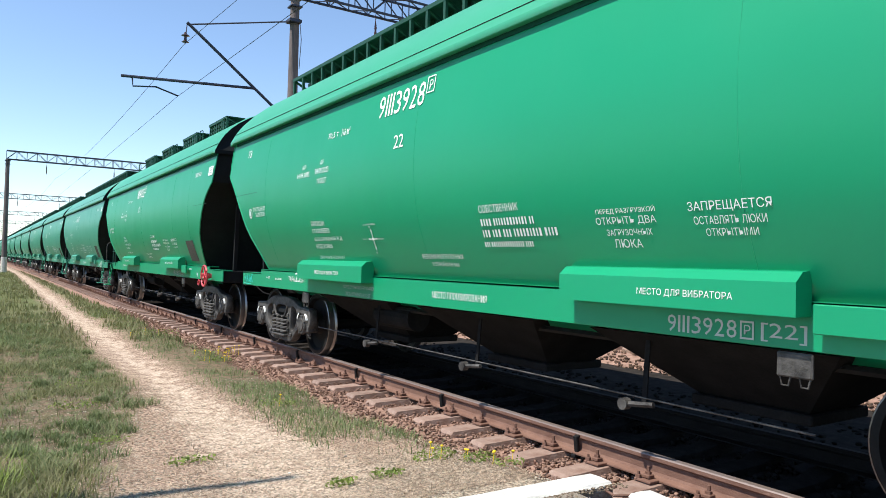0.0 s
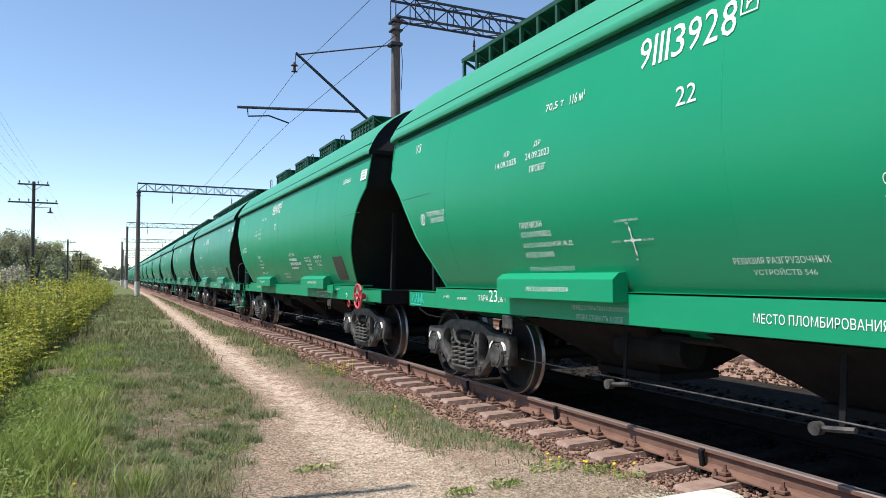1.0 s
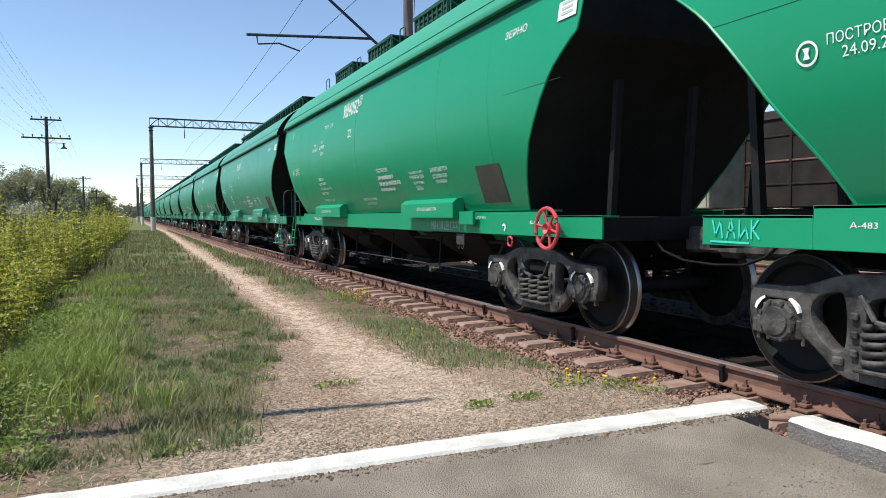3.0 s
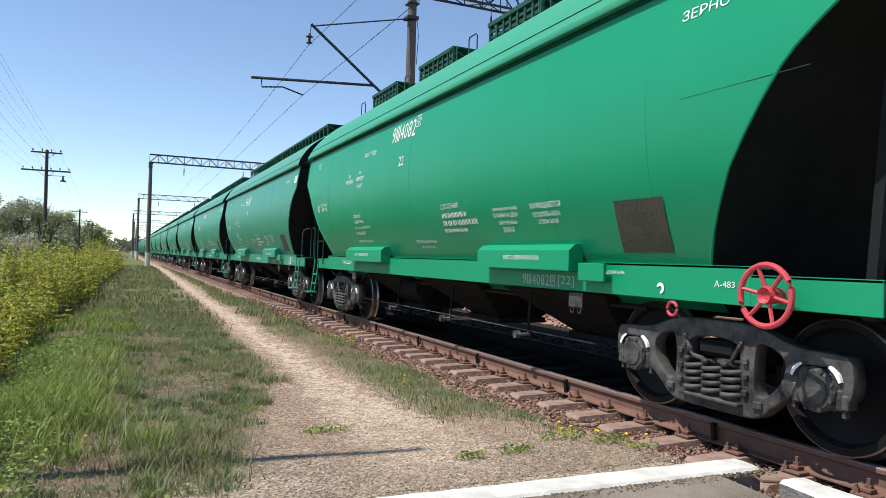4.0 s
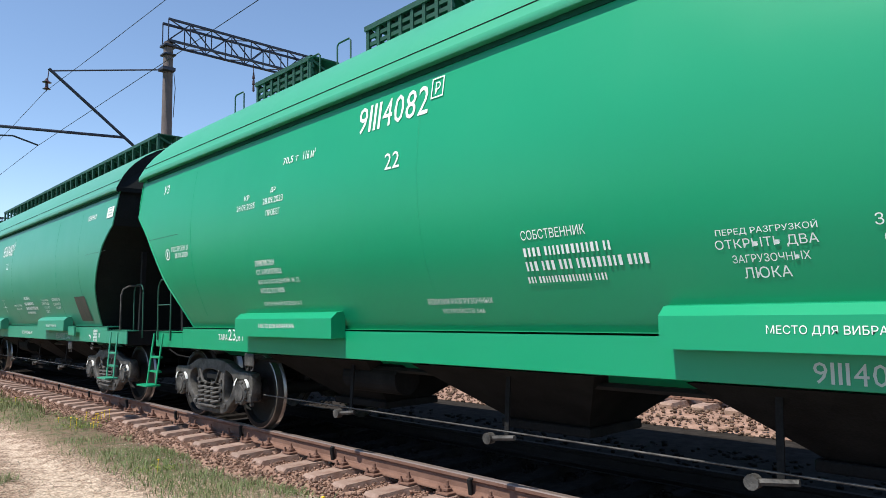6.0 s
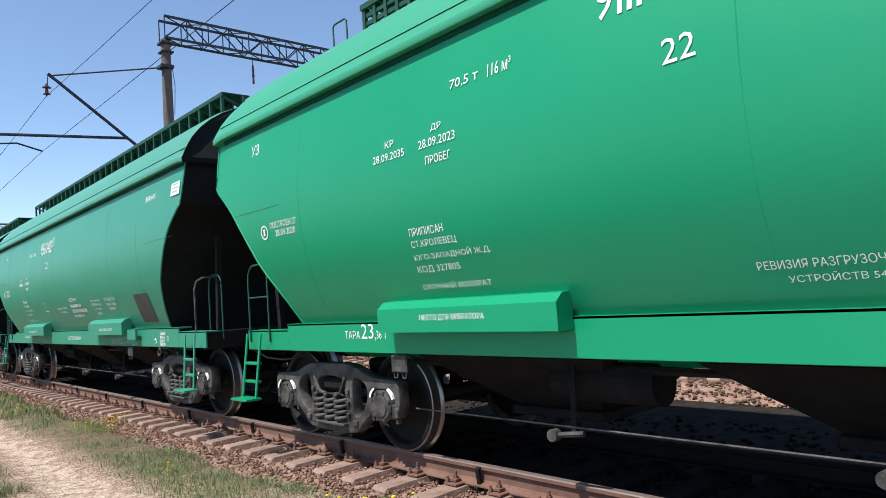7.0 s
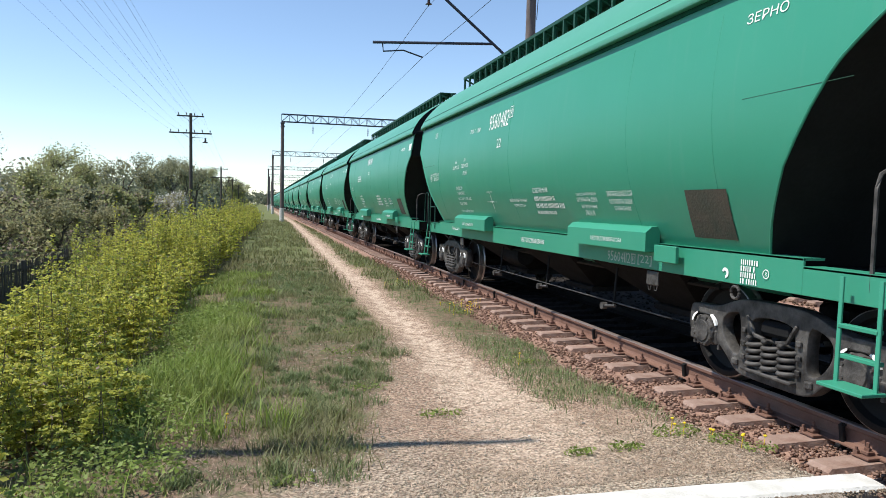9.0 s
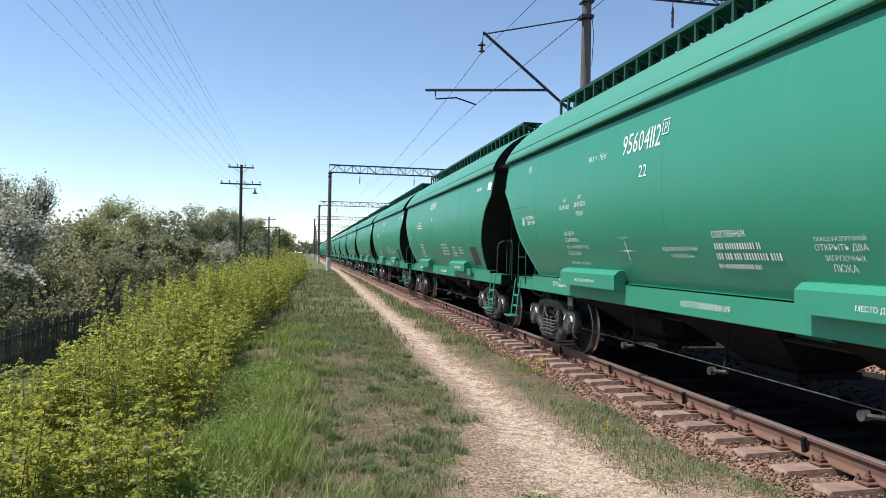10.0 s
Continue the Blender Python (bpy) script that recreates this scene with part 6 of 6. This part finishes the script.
TREES = [("upright", -9.2, 26.5, 6.6, "upright tree white with blossom behind the fence"), ("blossom", -8.9, 22.5, 3.6, "slender tree white with spring blossom"),
         ("orchard", -8.3, 33, 4.6, "dark bare-limbed old orchard tree"), ("orchard", -9.4, 38, 4.8, "dark bare-limbed old orchard tree"), ("orchard", -11.5, 24.5, 5.4, "dark bare-limbed old orchard tree"),
         ("pale", -13, 30, 5.6, "pale young-leaved tree beyond the orchard"), ("leafy", -15, 36, 6.4, "olive-green tree in young leaf"), ("pale", -11, 40, 6.0, "pale young-leaved tree beyond the orchard"),
         ("leafy", -18, 44, 7.5, "olive-green tree in young leaf"), ("pale", -14, 52, 7.0, "pale young-leaved tree beyond the orchard"), ("pale", -10.5, 55, 6.0, "pale young-leaved tree beyond the orchard"),
         ("blossom", -8.2, 66, 4.6, "small tree white with blossom behind the pole"), ("leafy", -11.5, 72, 8.6, "round olive-green tree in young leaf"), ("leafy", -9.5, 92, 10.0, "round olive-green tree in young leaf"),
         ("leafy", -12, 105, 10.5, "round olive-green tree in young leaf"), ("pale", -17, 66, 9.0, "pale young-leaved tree beyond the orchard"), ("pale", -22, 58, 9.5, "pale young-leaved tree beyond the orchard"),
         ("leafy", -26, 70, 10, "olive-green tree in young leaf"), ("leafy", -24, 46, 8.0, "olive-green tree in young leaf"), ("orchard", -16, 27, 5.6, "dark bare-limbed old orchard tree"),
         ("leafy", -12.5, 27, 5.0, "olive-green tree in young leaf"), ("leafy", -12, 33.5, 5.2, "olive-green tree in young leaf"), ("orchard", -9.5, 29, 4.4, "dark bare-limbed old orchard tree"),
         ("leafy", -10.5, 46, 5.8, "olive-green tree in young leaf"), ("orchard", -8.6, 43, 4.6, "dark bare-limbed old orchard tree"), ("leafy", -19, 33, 6.4, "olive-green tree in young leaf"),
         ("pale", -20, 38, 7.2, "pale young-leaved tree beyond the orchard"), ("leafy", -14.5, 44, 6.6, "olive-green tree in young leaf"), ("blossom", -10.4, 23.5, 6.2, "small tree white with blossom behind the fence"),
         ("leafy", -18, 54, 8.2, "olive-green tree in young leaf"), ("leafy", -9.6, 60, 6.2, "olive-green tree in young leaf"),
         ("leafy", -11.5, 135, 11.0, "round olive-green tree in young leaf"), ("pale", -10.5, 165, 12.0, "pale young-leaved tree along the line"), ("leafy", -9.8, 195, 12.5, "round olive-green tree in young leaf"),
         ("pale", -9.0, 230, 12.0, "pale young-leaved tree along the line"), ("leafy", -8.5, 275, 12.0, "round olive-green tree in young leaf")]
for k, (kind, x, y, tall, label) in enumerate(TREES):
    tree(kind, x, y, tall * (0.92 if y < 62 and kind not in ("blossom", "upright") else 1.1), 100 + k, label, 0.8)


def undergrowth():
    """Bushes and low scrub between the fence and the trees."""
    rg = np.random.default_rng(21)
    c, s = [], []
    for k in range(640):
        y = rg.uniform(14, 75)
        x = -8.2 - rg.uniform(0, 1) ** 1.3 * (10 + y * 0.25)
        r = rg.uniform(0.6, 1.6)
        z = height(x, y)
        m = 110
        lift = 0.0
        if x < -9.5 and rg.uniform() < 0.75:
            r, lift, m = rg.uniform(1.0, 1.9), rg.uniform(0.5, 1.3) + y * 0.012, 150
        d = rg.normal(size=(m, 3))
        d *= (rg.uniform(0.3, 1, m) / np.linalg.norm(d, axis=1))[:, None]
        c.append(np.array([x, y, z + r * 0.6 + lift]) + d * [r, r, r * 0.9])
        s.append(np.full(m, 0.10 + 0.0022 * y) * rg.uniform(0.6, 1.3, m))
    v, f = leaves(np.concatenate(c), np.concatenate(s), rg, 0.7, 0.8)
    mats = np.searchsorted([0.42, 0.62], rg.uniform(size=len(f)))
    tagged(soup("undergrowth", v, f, [OLIVE, PALE, TWIG], mats=mats), "grey-green scrub between fence and trees", "undergrowth", kind="stuff")
    c, s = [], []
    for k in range(420):
        y = rg.uniform(130, 420)
        side = rg.uniform()
        x = -9 - rg.uniform(0, 1) * y * 0.45 if side < 0.75 else rg.uniform(22, 120)
        tall = rg.uniform(6, 10.5) if x < 0 else rg.uniform(4, 7)
        m = 130
        d = rg.normal(size=(m, 3))
        d *= (rg.uniform(0.4, 1, m) / np.linalg.norm(d, axis=1))[:, None]
        c.append(np.array([x, y, tall * 0.52 - 0.5]) + d * [tall * 0.42, tall * 0.42, tall * 0.5])
        s.append(np.full(m, 0.75) * rg.uniform(0.6, 1.3, m) * (0.6 + y / 400))
    for k in range(260):
        y = rg.uniform(500, 640)
        x = rg.uniform(-160, 120)
        tall = rg.uniform(8, 13)
        m = 80
        d = rg.normal(size=(m, 3))
        d *= (rg.uniform(0.4, 1, m) / np.linalg.norm(d, axis=1))[:, None]
        c.append(np.array([x, y, tall * 0.5]) + d * [tall * 0.6, tall * 0.6, tall * 0.5])
        s.append(np.full(m, 2.0) * rg.uniform(0.6, 1.3, m))
    v, f = leaves(np.concatenate(c), np.concatenate(s), rg, 0.8, 0.8)
    tagged(soup("far_woods", v, f, FARLEAF), "hazy belt of woods along the line", "woods", kind="stuff")


undergrowth()


# ---- litter ----
def pebble(x, y, s, seed):
    rg = random.Random(seed)
    bm = bmesh.new()
    bmesh.ops.create_icosphere(bm, subdivisions=1, radius=s)
    for v in bm.verts:
        v.co *= rg.uniform(0.7, 1.15)
        v.co.z *= 0.6
    ob = finish("stone", bm, RAWKERB if seed % 3 else KERB)
    ob.location = (x, y, max(height(x, y), 0.228 if y < 3.1 else -9) + s * 0.3)
    tagged(ob, "small pale stone lying on the bare ground", "stone", "loose stones")


for k, (x, y, s) in enumerate(((0.33, 4.2, 0.025), (1.1, 4.4, 0.012), (0.9, 4.9, 0.014), (2.0, 4.7, 0.012), (1.7, 5.2, 0.013), (2.6, 5.0, 0.015), (2.2, 2.4, 0.008), (3.2, 2.45, 0.012), (3.0, 2.7, 0.01))):
    pebble(x, y, s, k)
bm = bmesh.new()
tube(bm, [(3.62, 2.86, 0.22), (3.50, 2.80, 0.235), (3.40, 2.84, 0.24), (3.42, 2.93, 0.245), (3.55, 2.96, 0.24)], 0.009, 6)
wirebit = finish("bent_wire", bm, RUST)
tagged(wirebit, "rusty bent wire loop sticking out between the kerbs", "wire")
bm = bmesh.new()
tube(bm, [(2.46, 2.47, 0.234), (2.52, 2.45, 0.238), (2.58, 2.455, 0.234)], 0.005, 5)
tagged(finish("twig", bm, TWIG), "dry twig lying on the asphalt", "twig")

# ---- pieces of the track, last ----
me_s, me_f, me_a = sleeper_mesh(), fastener_mesh(), anchor_mesh()
me_far = sleeper_mesh(False)
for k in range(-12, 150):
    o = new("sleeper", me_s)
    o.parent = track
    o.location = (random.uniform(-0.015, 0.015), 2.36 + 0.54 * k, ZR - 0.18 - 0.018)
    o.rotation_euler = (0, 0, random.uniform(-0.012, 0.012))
for k in range(-6, 90):
    for sx in (-0.797, 0.797):
        if sx > 0:
            continue
        o = new("rail_fastener", me_f)
        o.parent = track
        o.location = (sx, 2.36 + 0.54 * k, ZR - 0.18 - 0.004)
for k in range(0, 14):
    o = new("rail_anchor", me_a)
    o.parent = track
    o.location = (-0.797, 2.36 + 0.54 * (4 * k) - 0.24, ZR - 0.18)
v, f = [], []
for k in range(150, 600):
    y = 2.36 + 0.54 * k
    o = 4 * len(f)
    v += [(-1.36, y - 0.12, 0.003), (1.36, y - 0.12, 0.003), (1.36, y + 0.12, 0.003), (-1.36, y + 0.12, 0.003)]
    f.append((o, o + 1, o + 2, o + 3))
tagged(soup("far_sleepers", v, f, SLEEPER, track), kind="stuff")
for tr, n in ((track_far, 110),):
    for k in range(-12, n):
        o = new("sleeper", me_far)
        o.parent = tr
        o.location = (0, 2.5 + 0.54 * k, ZR - 0.18 - 0.018)
        if k < 30:
            o = new("rail_fastener", me_f)
            o.parent = tr
            o.location = (-0.797, 2.5 + 0.54 * k, ZR - 0.18 - 0.004)
bm = bmesh.new()
for xc in (XC, XC + 6.4):
    rows = []
    for yy in [-30, -10, 0, 3, 6, 10, 15, 20, 30, 45, 60, 80, 120, 200, 420]:
        if xc > XC:
            rows.append([(xc - 2.3, yy, -0.08), (xc - 1.5, yy, 0.06), (xc + 1.5, yy, 0.06), (xc + 3.0, yy, -0.15)])
            continue
        rows.append([(xc - 2.2, yy, -0.12), (xc - 1.75, yy, -0.06), (xc - 1.36, yy, -0.055), (xc - 0.72, yy, -0.06), (xc + 1.4, yy, -0.085), (xc + 1.95, yy, -0.06), (xc + 4.3, yy, -0.06)])
    sheet(bm, rows)
# bed faces in the train's shade take the near-black colour
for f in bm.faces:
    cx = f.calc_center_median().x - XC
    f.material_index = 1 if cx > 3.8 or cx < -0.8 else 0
tagged(finish("ballast_bed", bm, [BED_SHADE, STONE]), "bed of rust-brown crushed stone under the tracks", "ballast", kind="structure")


def on_bed(r):
    y = 0.5 + 24 * r.uniform() ** 1.7
    x = XC - 2.0 + 1.4 * r.uniform() ** 0.8
    return np.array([x, y, -0.06 + 0.04 * r.uniform() + 0.02 * min(1, max(0, (XC - 1.36 - x) * 4))])


def on_bed_wide(r):
    y = -1 + 30 * r.uniform() ** 1.2
    return np.array([XC + r.uniform(-0.7, 3.0), y, -0.075 + 0.03 * r.uniform()])


def on_bed_far(r):
    x = r.uniform(-2.3, 1.5)
    return np.array([XC + 6.4 + x, -2 + 40 * r.uniform() ** 1.5, 0.07 + 0.03 * r.uniform() + 0.175 * min(0, x + 1.5)])


tagged(stones("ballast_stones", 15000, on_bed, 0.027, STONE, None), "loose rust-brown crushed stones between the sleepers", "ballast", kind="stuff")
# these stones carry the train's painted shade too
tagged(stones("inner_ballast_stones", 5000, on_bed_wide, 0.055, BED_SHADE, None), "crushed stones under the train", "ballast", kind="stuff")
tagged(stones("far_track_stones", 16000, on_bed_far, 0.045, mat("weathered_brown_ballast", (0.17, 0.115, 0.085), 0.95, 0, 0.25, 8, 50, 0.4, (0.09, 0.058, 0.043), rand=0.4, spec=0.1), None), "crushed stones of the second track", "ballast", kind="stuff")


def on_verge(r):
    y = 3.45 + 6 * r.uniform() ** 1.8
    x = 0.2 + 3.3 * r.uniform()
    return np.array([x, y, height(x, y) + 0.002])


def on_road(r):
    x, y = -1.5 + 4.8 * r.uniform(), 0.8 + 2.3 * r.uniform()
    return np.array([x, y, 0.23])


tagged(stones("path_grit", 16000, on_verge, 0.013, mat("pale_grit", (0.42, 0.36, 0.28), 0.95, 0, 0.2, 8, 50, 0.2, (0.3, 0.25, 0.19), rand=0.4), None, flat=0.35), "fine pale grit scattered on the trodden ground", "grit", kind="stuff")
def by_kerb(r):
    x = -6 + 9.6 * r.uniform()
    return np.array([x, 3.36 - 0.031 * (x + 9) - 0.09 * r.uniform() ** 2, 0.256])


tagged(stones("kerb_crumbs", 2600, by_kerb, 0.012, mat("dry_soil_crumb", (0.22, 0.165, 0.115), 0.95, 0, 0.2, 8, 50, 0.2, (0.12, 0.09, 0.06), rand=0.4), None, flat=0.5), "dry soil crumbs swept against the kerb", "soil", kind="stuff")
tagged(stones("road_grit", 6000, on_road, 0.009, mat("road_grit_stone", (0.30, 0.27, 0.23), 0.95, 0, 0.2, 8, 50, 0.2, (0.2, 0.18, 0.15), rand=0.4), None, flat=0.5), "fine grit worn out of the asphalt", "grit", kind="stuff")


# ---- what moves ----
def travel(t):
    ts, ss = [a for a, _ in TRAVEL], [b for _, b in TRAVEL]
    return float(np.interp(t, ts, ss))


def motions():
    for k, w in WAGONS.items():
        walk(w, [(t, Matrix.Translation((XC, MID + k * PITCH - s, ZR))) for t, s in TRAVEL])
        if -1 <= k <= 6:
            for ws in [o for o in w.children if o.name.split(".")[0] == "wheelset"]:
                place = ws.location.copy()
                walk(ws, [(0.25 * i, Matrix.Translation(place) @ Matrix.Rotation(travel(0.25 * i) / 0.4785, 4, "X")) for i in range(41)])


motions()
